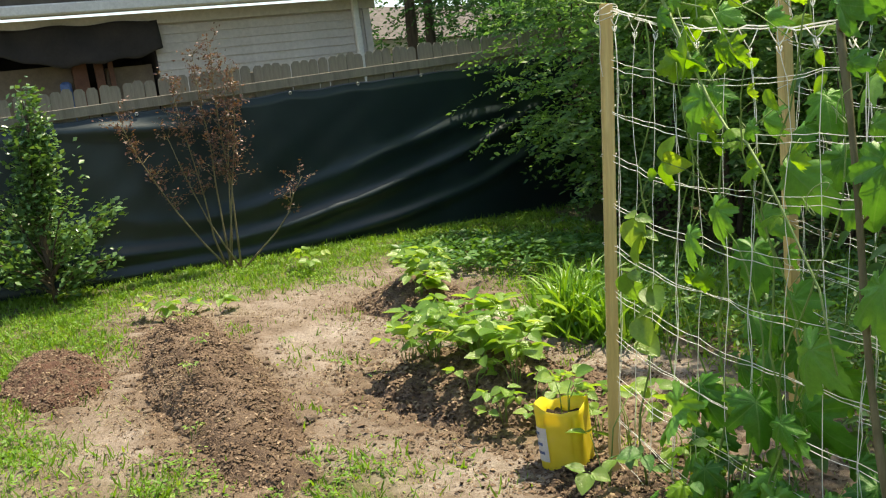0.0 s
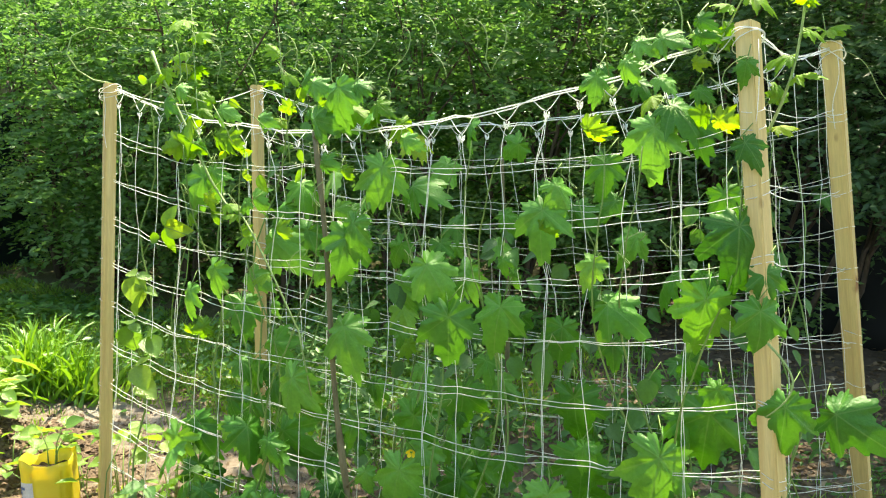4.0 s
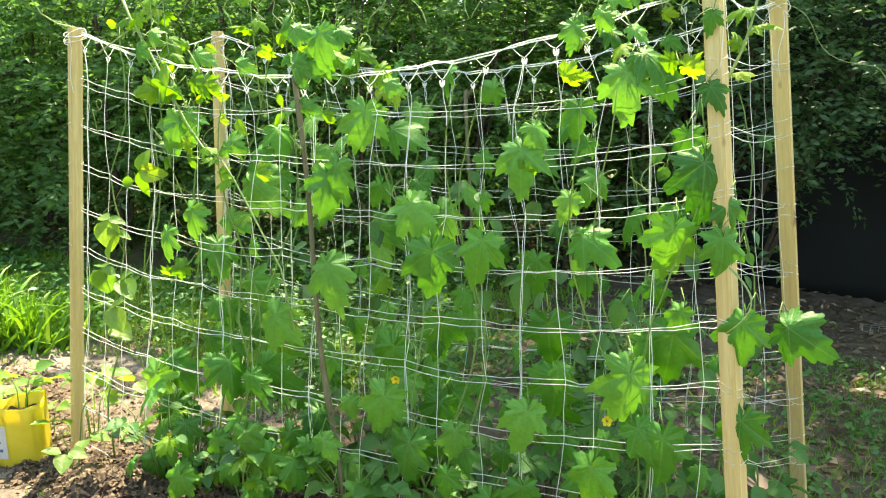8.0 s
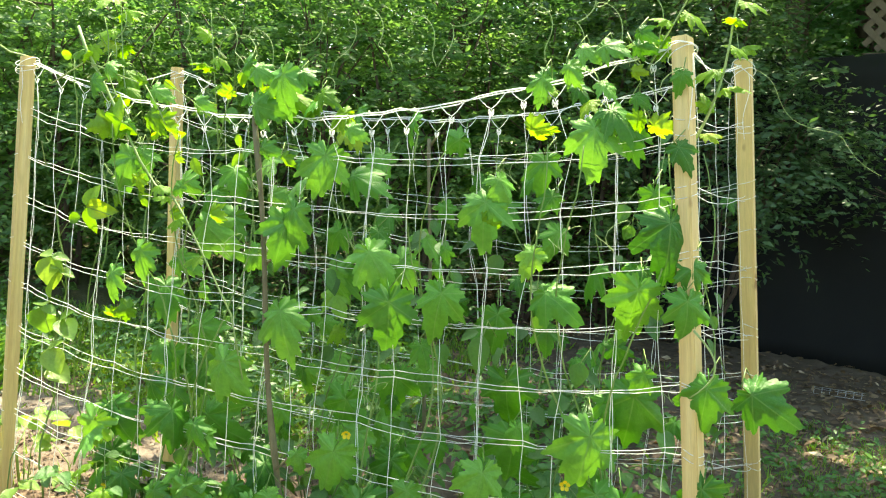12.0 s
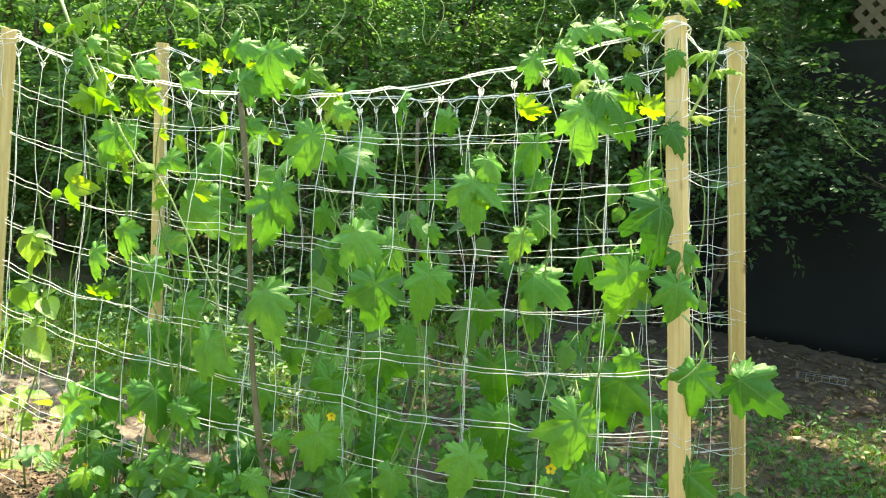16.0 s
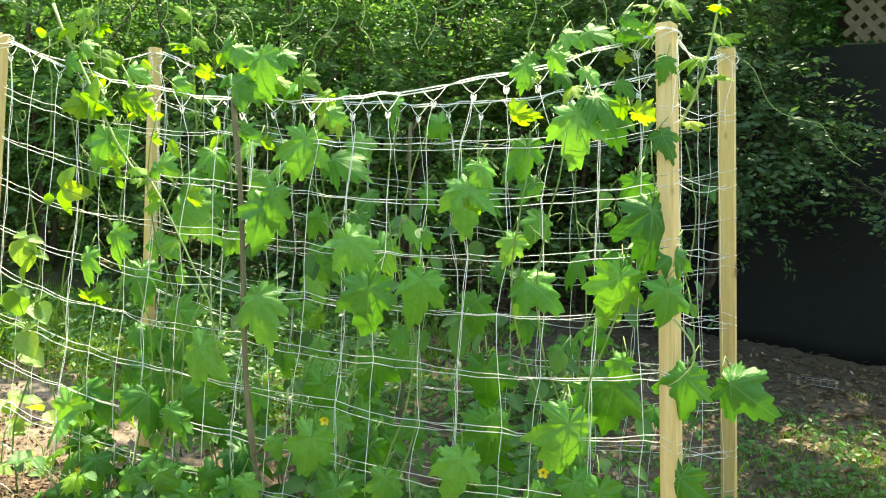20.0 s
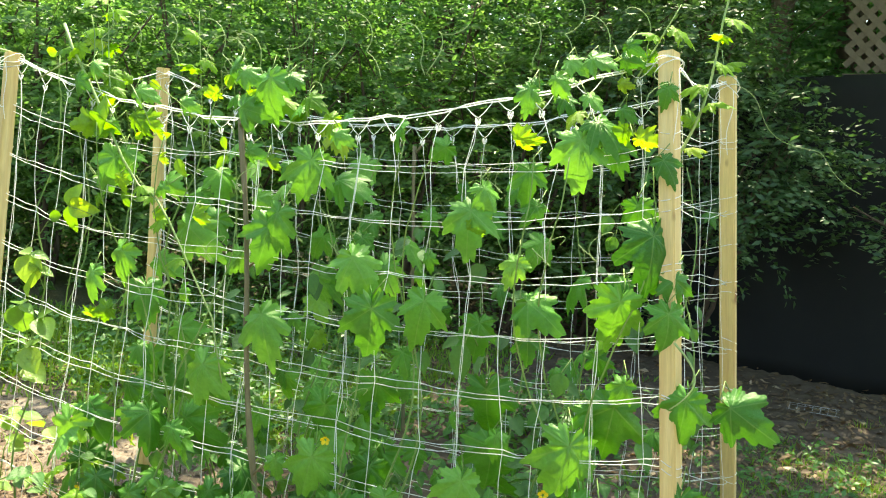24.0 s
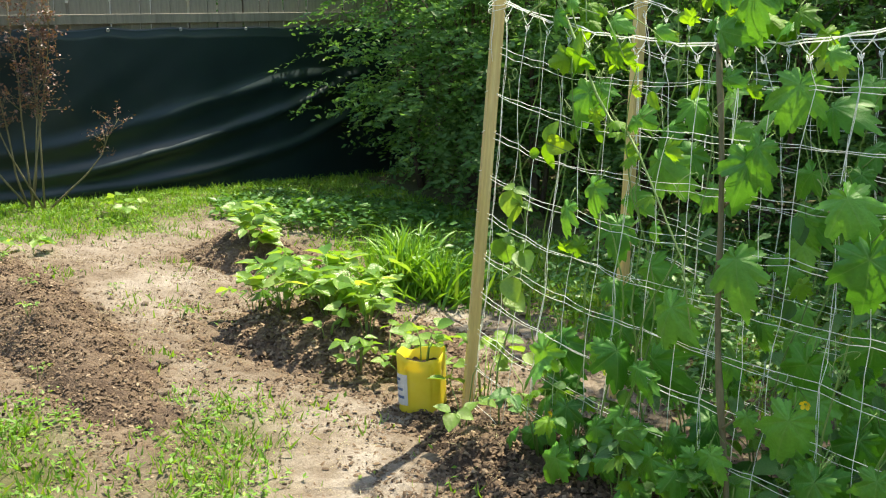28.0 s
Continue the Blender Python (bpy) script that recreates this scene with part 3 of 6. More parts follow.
    i = (np.arange(ns - 1)[:, None] * nz + np.arange(nz - 1)[None]).ravel()
    cover.add(np.stack([S, Y, Z], -1).reshape(-1, 3), np.stack([i, i + nz, i + nz + 1, i + 1], 1).tolist())
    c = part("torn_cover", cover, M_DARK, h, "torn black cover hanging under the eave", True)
    c.modifiers.new("thickness", "SOLIDIFY").thickness = 0.006
    return h


build_house()


def build_unseen_wall():
    """A plain board wall, out of view, added to cut the low sky light."""
    w = part("unseen_wall", bevel_box((13.0, 0.2, 2.6), 0.01), M_FENCE)
    w.location = (3.5, -5.6, 1.2)
    tagged(w, "unseen grey board wall added to cut low sky light", "wall", kind="structure")


build_unseen_wall()


def build_far_house():
    """A pale house seen in the gap beyond the tree trunks."""
    h = thing("house", "pale tan house far beyond the fence, half hidden by trees", "house", (-17.5, 6.2, 0.3))
    h.rotation_euler = (0, 0, radians(12))
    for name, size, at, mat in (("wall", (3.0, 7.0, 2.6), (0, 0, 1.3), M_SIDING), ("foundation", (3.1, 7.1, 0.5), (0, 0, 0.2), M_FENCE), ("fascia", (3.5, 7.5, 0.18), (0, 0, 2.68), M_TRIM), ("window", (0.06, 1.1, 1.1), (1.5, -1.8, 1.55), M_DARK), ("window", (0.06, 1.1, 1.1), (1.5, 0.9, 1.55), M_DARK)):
        o = part(name, bevel_box(size, 0.02), mat, h)
        o.location = at
    roof = Shape().add([(-1.9, -3.9, 2.77), (1.9, -3.9, 2.77), (1.9, 3.9, 2.77), (-1.9, 3.9, 2.77), (0, -3.9, 3.7), (0, 3.9, 3.7)], [(0, 1, 4), (2, 3, 5), (1, 2, 5, 4), (3, 0, 4, 5), (3, 2, 1, 0)])
    part("roof", roof, M_ROOF, h)


build_far_house()

# ---- trellis ----
POSTS = {"FL": (Vector((-0.004, -0.003, 0)), Vector((0.083, 0.033, 1.75))), "FR": (Vector((2.66, -0.145, 0)), Vector((2.442, 0.015, 1.80))),
         "BL": (Vector((0.15, 0.74, 0)), Vector((0.2, 0.69, 1.785))), "BR": (Vector((2.69, 0.97, 0)), Vector((2.525, 0.64, 1.82)))}
POST_TURN = {"FL": 40, "FR": 24, "BL": 42, "BR": 22}
POST_SIZE = {"FL": 0.06, "FR": 0.05, "BL": 0.042, "BR": 0.05}


def build_posts():
    for key, (base, top) in POSTS.items():
        d = (top - base).normalized()
        post = thing("trellis_post", "new pale pine stake of the trellis, driven into soil", "post", tuple(base), "posts of the trellis")
        w = POST_SIZE[key]
        bm = bevel_box((w, 0.042, (top - base).length + 0.25), 0.003, 2)
        bmesh.ops.translate(bm, vec=(0, 0, (top - base).length / 2 - 0.125), verts=bm.verts)
        body = part("stake", bm, M_PINE, post)
        body.matrix_basis = d.to_track_quat("Z", "Y").to_matrix().to_4x4() @ pose(0, 0, 0, 0, 0, POST_TURN[key])


build_posts()


def on_post(key, z):
    b, t = POSTS[key]
    return b + (t - b) * ((z - b.z) / (t.z - b.z))


def net_point(a, b, u, za, zb, sag, flat, belly):
    p = on_post(a, za).lerp(on_post(b, zb), u)
    shape = 1 - abs(2 * u - 1) ** (3.2 if flat else 2)
    out = Vector((on_post(b, 1).y - on_post(a, 1).y, -(on_post(b, 1).x - on_post(a, 1).x), 0)).normalized()
    return p - Vector((0, 0, sag * shape)) + out * belly * shape


def build_net(name, a, b, rows, cols, top, first, step, sag, rope_sag, belly, seed):
    """One side of the netting: a top cord with knots, rows of doubled string, and upright strings from row to row."""
    r = random.Random(seed)
    net = thing("trellis_net", f"white nylon trellis net, {name} panel, tied to the stakes", "net", (0, 0, 0), "sides of the trellis net")
    ta, tb = top
    rope = [net_point(a, b, u, ta, tb, rope_sag, False, belly) + Vector((0, 0, r.uniform(-0.004, 0.004))) for u in np.linspace(0, 1, 40 if cols > 5 else 9)]
    for off in (0.0, 0.007):
        part("top_cord", Shape().tube([p + Vector((0, off, off * (1 if k % 6 < 3 else -1))) for k, p in enumerate(rope)], 0.002, 5), M_STRING, net, smooth=True)
    shift = [[r.uniform(-0.034, 0.034) for _ in range(cols + 1)] for _ in range(rows)]
    lift = [[r.uniform(-0.009, 0.009) for _ in range(cols + 1)] for _ in range(rows)]
    drift = [r.uniform(-0.4, 0.4) for _ in range(cols + 1)]
    pull = 0.55 if cols > 5 else 0.0  # its foot is drawn towards the garden's far end

    def node(k, j):
        u = min(max((j + 0.5 + shift[k][j] * 4 + drift[j] * k / rows - pull * (k / rows) ** 2.2) / (cols + 1), 0.015), 0.985)
        za, zb = first[0] - step[0] * k, first[1] - step[1] * k
        return net_point(a, b, u, za, zb, sag * (1 - 0.04 * k), True, belly) + Vector((0, 0, lift[k][j]))

    for k in range(rows):
        za, zb = first[0] - step[0] * k, first[1] - step[1] * k
        pts = [on_post(a, za)] + [node(k, j) for j in range(cols + 1)] + [on_post(b, zb)]
        for strand in (0, 1):
            sign, phase, turns = (1 if strand else -1), k * 1.7 + seed, 1.2 + 0.5 * (k % 3)
            line = []
            for q in range(len(pts) - 1):
                for f in (0, 0.5):
                    g = 0.011 * sign * (0.12 + abs(math.cos(turns * (q + f) * 3.14 / len(pts) + phase)))
                    line.append(pts[q].lerp(pts[q + 1], f) + Vector((0, 0, g - 0.003 * (f > 0) + r.uniform(-0.002, 0.002))))
            line.append(pts[-1] + Vector((0, 0, sign * 0.01)))
            part("row_string", Shape().tube(line, 0.00115, 4), M_STRING, net, smooth=True)
        for key, z in ((a, za), (b, zb)):
            c = on_post(key, z)
            ring = [c + Vector((0.029 * math.cos(q), 0.029 * math.sin(q), 0.01 * math.sin(q + k))) for q in np.linspace(0, 2 * math.pi, 9)]
            part("tie", Shape().tube(ring, 0.0013, 4), M_STRING, net, smooth=True)
    if cols < 3:
        loose = [(2.53 + 0.42 * q + 0.016 * math.sin(q * 13), 0.64 + 0.26 * q, 1.81 - 0.31 * q ** 0.8 + 0.02 * math.sin(q * 11)) for q in np.linspace(0, 1, 24)]
        part("loose_string", Shape().tube(loose, 0.0011, 5), M_TENDRIL, net, smooth=True)
    for j in range(cols + 1):
        u0 = (j + 0.5 + (r.uniform(-0.28, 0.28) if cols > 5 else 0)) / (cols + 1)
        head = net_point(a, b, u0, ta, tb, rope_sag, False, belly)
        if cols > 5:  # two short legs from the top cord meet in a knot
            left, right = (net_point(a, b, min(max(u0 + d, 0), 1), ta, tb, rope_sag, False, belly) for d in (-0.016, 0.016))
            top_knot = head - Vector((0, 0, r.uniform(0.03, 0.05)))
            part("knot_loop", Shape().tube([left, left.lerp(top_knot, 0.6) - Vector((0, 0, 0.004)), top_knot], 0.0015, 4), M_STRING, net, smooth=True)
            part("knot_loop", Shape().tube([right, right.lerp(top_knot, 0.6) - Vector((0, 0, 0.004)), top_knot], 0.0015, 4), M_STRING, net, smooth=True)
            head = top_knot
        for strand in range(2 if cols > 5 and j % 3 == 0 else 1):
            line = [head]
            for k in range(rows):
                n0 = node(k, j)
                mid = line[-1].lerp(n0, 0.5) + Vector((r.uniform(-0.004, 0.004) + 0.006 * (strand - 0.3), 0.002 * strand, 0))
                line += [mid, n0 + Vector((0.002 * strand, 0, 0))]
            part("upright_string", Shape().tube(line, 0.00105, 4), M_STRING, net, smooth=True)
        if cols < 3:
            continue
        knot = Shape()
        knot.tube([head + Vector((0.007 * math.cos(q), 0.006 * math.sin(q), -0.012 + 0.009 * math.sin(2 * q))) for q in np.linspace(0, 2 * math.pi, 9)], 0.0022, 5)
        part("knot", knot, M_STRING, net, smooth=True)


build_net("front", "FL", "FR", 10, 19, (1.735, 1.785), (1.56, 1.56), (0.163, 0.158), 0.115, 0.2, 0.03, 3)


def build_cords():
    """A plain cord from stake to stake at the near end, and cord wound round the heads of the stakes."""
    t = thing("end_cord", "white nylon cord tied round the stake heads", "cord", (0, 0, 0), kind="")
    pts = [on_post("FL", 1.735).lerp(on_post("BL", 1.77), u) - Vector((0, 0, 0.07 * math.sin(u * math.pi))) for u in np.linspace(0, 1, 12)]
    part("cord", Shape().tube(pts, 0.002, 5), M_STRING, t, smooth=True)
    for key, top in (("FL", 1.735), ("BL", 1.77), ("FR", 1.785), ("BR", 1.8)):
        r = random.Random(top)
        for k in range(3):
            c = on_post(key, top - 0.008 - 0.011 * k)
            lean, turn = r.uniform(0.008, 0.03) * r.choice((-1, 1)), r.uniform(0, 6)
            w = 0.72 * POST_SIZE[key]
            ring = [c + Vector((w * math.cos(q), w * 0.9 * math.sin(q), lean * math.sin(q + turn) + r.uniform(-0.001, 0.001))) for q in np.linspace(0, 2 * math.pi, 17)]
            part("winding", Shape().tube(ring, 0.0014, 5), M_STRING, t, smooth=True)
        a = on_post(key, top - 0.03) + Vector((0.02, -0.036, 0))
        tail = [a + Vector((0.006 * math.sin(q * 7) + 0.012 * (key == "FR"), -0.006, -(0.52 if key == "FR" else 0.2) * q)) for q in np.linspace(0, 1, 14)]
        part("cord_tail", Shape().tube(tail, 0.0013, 4), M_STRING, t, smooth=True)


build_cords()
build_net("rear", "BL", "BR", 9, 20, (1.77, 1.8), (1.58, 1.6), (0.165, 0.162), 0.13, 0.19, 0.02, 5)
build_net("far end", "FR", "BR", 7, 2, (1.785, 1.8), (1.6, 1.62), (0.17, 0.235), 0.02, 0.04, 0.0, 6)


def build_stick(place, top, r0, r1, seed):
    r = random.Random(seed)
    s = thing("branch_stake", "thin brown cut branch standing as a plant stake", "stake", tuple(place), "branch stakes in the trellis")
    d = Vector(top) - Vector(place)
    pts, rad = [], []
    for q in np.linspace(-0.08, 1, 22):
        pts.append(d * q + Vector((0.012 * math.sin(q * 9 + seed), 0.01 * math.sin(q * 7), 0)) * (q > 0))
        rad.append((r0 + (r1 - r0) * q) * (1.0 + (0.3 if r.random() < 0.2 else 0)))
    sh = Shape().tube(pts, rad, 8)
    part("rod", sh, M_STICK, s, smooth=True)
    for k in range(3):
        p = d * (0.3 + 0.2 * k)
        part("twig_stub", Shape().tube([p, p + Vector((0.03 * (-1) ** k, 0.01, 0.035))], [r0 * 0.5, r0 * 0.3], 6), M_STICK, s, smooth=True)
    p = d * 0.985
    part("fork", Shape().tube([p, p + Vector((0.035, 0, 0.05))], [r1, r1 * 0.6], 6), M_STICK, s, smooth=True)


build_stick((1.40, -0.118, 0.0), (1.15, -0.02, 1.56), 0.0092, 0.0075, 1)
build_stick((1.45, 0.76, 0.0), (1.40, 0.75, 1.53), 0.009, 0.006, 2)

# ---- woods ----
def crown_points(centre, radii, clumps, per, spray, seed, drop=0.25):
    """Leaves on many short drooping sprays round an uneven crown: places, tips and ups."""
    r = np.random.default_rng(seed)
    u = r.standard_normal((clumps, 3))
    u /= np.linalg.norm(u, axis=1, keepdims=True)
    lump = 1 + 0.22 * np.sin(u[:, 0] * 5 + seed) + 0.2 * np.sin(u[:, 2] * 6 + seed * 2) + 0.15 * np.sin(u[:, 1] * 7 - seed)
    dist = (r.random(clumps) ** 0.2) * lump
    c = np.asarray(centre) + u * dist[:, None] * np.asarray(radii)
    way = u * np.array([1, 1, 0.25]) + 0.35 * r.standard_normal((clumps, 3)) * np.array([1, 1, 0.4])
    way[:, 2] -= drop * r.random(clumps)
    way /= np.linalg.norm(way, axis=1, keepdims=True)
    length = spray * (0.6 + 0.8 * r.random(clumps))
    k = np.arange(per)
    along = (k / per)[None, :, None] * length[:, None, None] * way[:, None]
    side = np.cross(way, (0, 0, 1.0))
    side /= np.maximum(np.linalg.norm(side, axis=1, keepdims=True), 1e-6)
    sign = np.where(k % 2, 1.0, -1.0)[None, :, None]
    tip = way[:, None] * 0.55 + sign * side[:, None] * 0.8 + 0.28 * r.standard_normal((clumps, per, 3))
    place = c[:, None] + along + 0.02 * spray * r.standard_normal((clumps, per, 3))
    place[..., 2] -= 0.35 * (k / per)[None] ** 2 * length[:, None] * drop * 2
    up = np.array([0, 0, 0.75]) + 0.65 * u[:, None] + 0.6 * r.standard_normal((clumps, per, 3))
    return place.reshape(-1, 3), tip.reshape(-1, 3), up.reshape(-1, 3), r


def build_tree(name, label, base, height, crown_c, radii, clumps, per, leaf, mat, seed, spray=0.4, trunk_r=0.06, stems=3, fine=False, category="tree"):
    t = thing(name, label, category, tuple(base))
    r = random.Random(seed)
    sh = Shape()
    c = Vector(crown_c)
    for k in range(stems):
        a = r.uniform(0, 6.28)
        end = c + Vector((math.cos(a) * radii[0] * 0.6, math.sin(a) * radii[1] * 0.6, radii[2] * r.uniform(0.1, 0.7)))
        start = Vector((math.cos(a) * trunk_r, math.sin(a) * trunk_r, -0.05))
        pts = [start.lerp(end, q) + Vector((r.uniform(-0.08, 0.08), r.uniform(-0.08, 0.08), 0.1 * math.sin(q * 3))) * (q * 1.2) for q in np.linspace(0, 1, 8)]
        sh.tube(pts, [trunk_r * (1 - 0.8 * q) for q in np.linspace(0, 1, 8)], 7)
        for m in range(5):
            p0 = pts[3 + m % 4]
            e = c + Vector((r.uniform(-1, 1) * radii[0], r.uniform(-1, 1) * radii[1], r.uniform(-0.7, 0.9) * radii[2]))
            sh.tube([p0, p0.lerp(e, 0.5) + Vector((0, 0, 0.08)), e], [trunk_r * 0.35, trunk_r * 0.2, trunk_r * 0.06], 5)
    part("trunk", sh, M_BARK, t, smooth=True)
    place, tip, up, g = crown_points(c, radii, clumps, per, spray, seed)
    keep = place[:, 2] > 0.05 - base[2] * 0
    place, tip, up = place[keep], tip[keep], up[keep]
    size = leaf * (0.65 + 0.7 * g.random(len(place)))
    tpl = (LEAF, LEAF_F) if fine else (LEAF2, LEAF2_F)
    part("crown", scatter_mesh("crown", *tpl, place, tip, up, size, mat), mat, t)
    return t


def shade_tree(label, base, crown, radii, clumps, seed):
    """A tall tree whose unseen bough, reaching from the woods' edge, is added for shade."""
    o = Vector((base[0], base[1], float(ground_z(*base))))
    c = Vector(crown) - o
    t = thing("tree", label, "tree", tuple(o))
    way = [Vector((0, 0, -0.1)), Vector((0.05, 0.05, c.z * 0.35)), Vector((0.0, 0.1, c.z * 0.7)), Vector((c.x * 0.1, c.y * 0.08, c.z * 0.95)), Vector((c.x * 0.4, c.y * 0.4, c.z * 1.04)), Vector((c.x * 0.8, c.y * 0.8, c.z * 1.03)), Vector((c.x * 1.1, c.y * 1.2, c.z))]
    part("trunk", Shape().tube(way, [0.13, 0.115, 0.1, 0.085, 0.06, 0.04, 0.015], 9), M_BARK, t, smooth=True)
    place, tip, up, g = crown_points(c, radii, clumps, 18, 0.5, seed)
    part("crown", scatter_mesh("crown", LEAF2, LEAF2_F, place, tip, up, 0.1 * (0.7 + 0.6 * g.random(len(place))), M_WOODS_D), M_WOODS_D, t)


def build_woods():
    # the edge of the woods, from the fence's end round behind the trellis
    edge = [(-5.0, 3.15), (-4.2, 3.2), (-3.3, 3.3), (-2.4, 3.6), (-1.5, 4.1), (-0.6, 4.6), (0.3, 5.1), (1.2, 5.6)]
    for i, (x, y) in enumerate(edge):
        gz = float(ground_z(x, y))
        build_tree("shrub", "dense dark green shrub at the edge of the woods", (x, y, gz), 3.2, (0, 0, 1.75), (0.95, 0.85, 1.6), (560 if i < 3 else 470), 20, 0.07, M_WOODS, 11 + i, 0.42, 0.03, 4, category="shrub")
    for i, (x, y, h) in enumerate([(-6.2, 4.6, 3.2), (-4.6, 5.0, 3.3), (-3.0, 5.4, 3.8), (-1.5, 6.2, 4.1), (0.1, 7.0, 4.7), (1.8, 7.8, 6.5), (3.4, 7.2, 7.0), (5.0, 6.6, 7.0), (-7.8, 4.4, 3.6)]):
        gz = float(ground_z(x, y))
        build_tree("tree", "leafy tree of the woods with small green leaves", (x, y, gz), h, (0, 0, h * 0.53), (1.35, 1.1, h * 0.47), int(260 + 70 * h), 18, 0.1, M_WOODS_D, 40 + i, 0.55, 0.07, 3)
    # corner boughs: low ones before the cloth, unseen high ones added for shade
    for i, (x, y, z, rx, ry, rz, n) in enumerate([(2.3, 4.2, 1.75, 0.42, 0.5, 0.5, 130), (1.95, 4.35, 2.4, 0.4, 0.5, 0.45, 110), (1.6, 4.6, 2.6, 0.7, 0.6, 0.8, 220), (2.6, 4.3, 1.65, 0.36, 0.35, 0.34, 60), (3.2, 4.4, 1.3, 0.35, 0.3, 0.14, 18), (2.7, 5.85, 4.7, 1.8, 0.9, 0.5, 620), (3.1, 3.0, 4.3, 1.5, 1.2, 0.5, 330), (4.7, 3.4, 4.2, 1.4, 1.3, 0.6, 330)]):
        gz = float(ground_z(x, y + 1.5))
        dx = -2.6 if y > 5 else (2.3 if x > 2.7 else -0.7)
        # low boughs take the darker leaves that carry the corner's shade
        build_tree("young_tree", "slender young tree with drooping dark green boughs", (x + dx, y + 0.95, gz), 3, (-dx, -0.95, z), (rx, ry, rz), n if z > 3 else int(n * 1.5), 18, 0.085 if z > 3 else 0.062, M_WOODS if z > 3 else M_PINNATE_SHADED, 70 + i, 0.5, 0.028, 2)
    # unseen high boughs, added to shade the trellis, the ground and the woods
    shade_tree("tall tree with a high unseen bough that shades the trellis", (2.3, 6.3), (1.6, 3.4, 5.9), (1.0, 0.8, 0.45), 230, 93)
    shade_tree("tall tree with an unseen bough added to shade ground behind the trellis", (-1.2, 6.6), (-0.6, 3.85, 4.7), (1.6, 1.2, 0.5), 380, 94)
    shade_tree("tall tree with an unseen bough added to shade the net's foot", (0.4, 6.9), (1.2, 2.62, 5.9), (0.9, 0.42, 0.3), 170, 96)
    shade_tree("tall tree, crown out of view, added to shade the woods", (0.0, 8.9), (0.9, 7.6, 6.4), (1.5, 0.8, 0.6), 450, 98)
    shade_tree("tall tree, crown out of view, added to shade trees past the cloth", (4.6, 10.2), (2.4, 9.0, 7.6), (2.9, 1.0, 1.1), 720, 97)
    shade_tree("tall tree with an unseen bough added to shade weeds behind the trellis", (2.9, 7.4), (1.6, 3.9, 5.2), (1.4, 0.9, 0.45), 260, 95)
    # far woods that close the view
    r = np.random.default_rng(88)
    n = 150000
    a = r.uniform(radians(48), radians(178), n)
    d = r.uniform(9.5, 12.5, n)
    place = np.stack([-0.5 + d * np.cos(a), 0.5 + d * np.sin(a), 0.1 + 9 * r.random(n) ** 1.1], 1)
    low = (place[:, 0] < -6.5) & (place[:, 1] < 4.7) & (place[:, 2] > 3.3 + 0.9 * wave(place[:, 1], place[:, 0], 1.3, 2))
    gap = (place[:, 0] < -7.5) & (place[:, 1] < 4.9)
    place = place[~(low | gap)]
    m = len(place)
    tip = r.standard_normal((m, 3))
    me = scatter_mesh("far_woods", LEAF2, LEAF2_F, place, tip, np.array([0, 0, 0.8]) + r.standard_normal((m, 3)), 0.09 + 0.1 * r.random(m), M_WOODS_D)
    tagged(new("far_woods", me), "far dense green woods behind the garden", "woods", kind="stuff")
    n = 30000
    a, d = r.uniform(radians(48), radians(178), n), r.uniform(12.6, 14.5, n)
    place = np.stack([-0.5 + d * np.cos(a), 0.5 + d * np.sin(a), 0.1 + 9.5 * r.random(n)], 1)
    low = (place[:, 0] < -6.5) & (place[:, 1] < 4.7) & (place[:, 2] > 3.3 + 0.9 * wave(place[:, 1], place[:, 0], 1.3, 2))
    place = place[~(low | ((place[:, 0] < -7.5) & (place[:, 1] < 5.6)))]
    m = len(place)
    me = scatter_mesh("far_woods", LEAF2, LEAF2_F, place, r.standard_normal((m, 3)), np.array([0, -0.8, 0.5]) + r.standard_normal((m, 3)), 0.3 + 0.25 * r.random(m), M_WOODS_D)
    tagged(new("far_woods", me), "deep green woods closing the view behind the trees", "woods", kind="stuff")
    for x, y, rad in ((-10.2, 2.92, 0.09), (-10.35, 3.27, 0.08), (-9.9, 4.4, 0.09)):
        build_trunk(x, y, rad)


def build_trunk(x, y, rad):
    t = thing("tree", "grey-brown tree trunk with leafy boughs beyond the fence", "tree", (x, y, 0.3))
    r = random.Random(int(x * 10))
    pts = [Vector((0.12 * math.sin(q * 2 + x), 0.08 * math.sin(q * 3), -0.1 + 7 * q)) for q in np.linspace(0, 1, 14)]
    part("trunk", Shape().tube(pts, [rad * (1.15 - 0.5 * q) for q in np.linspace(0, 1, 14)], 12), M_BARK, t, smooth=True)
    place, tip, up, g = crown_points((-0.6, 0.6, 4.1), (1.7, 1.7, 1.5), 520, 16, 0.5, int(x * 7) % 50)
    part("crown", scatter_mesh("crown", LEAF2, LEAF2_F, place, tip, up, 0.08 * (0.7 + 0.6 * g.random(len(place))), M_WOODS_D), M_WOODS_D, t)


build_woods()

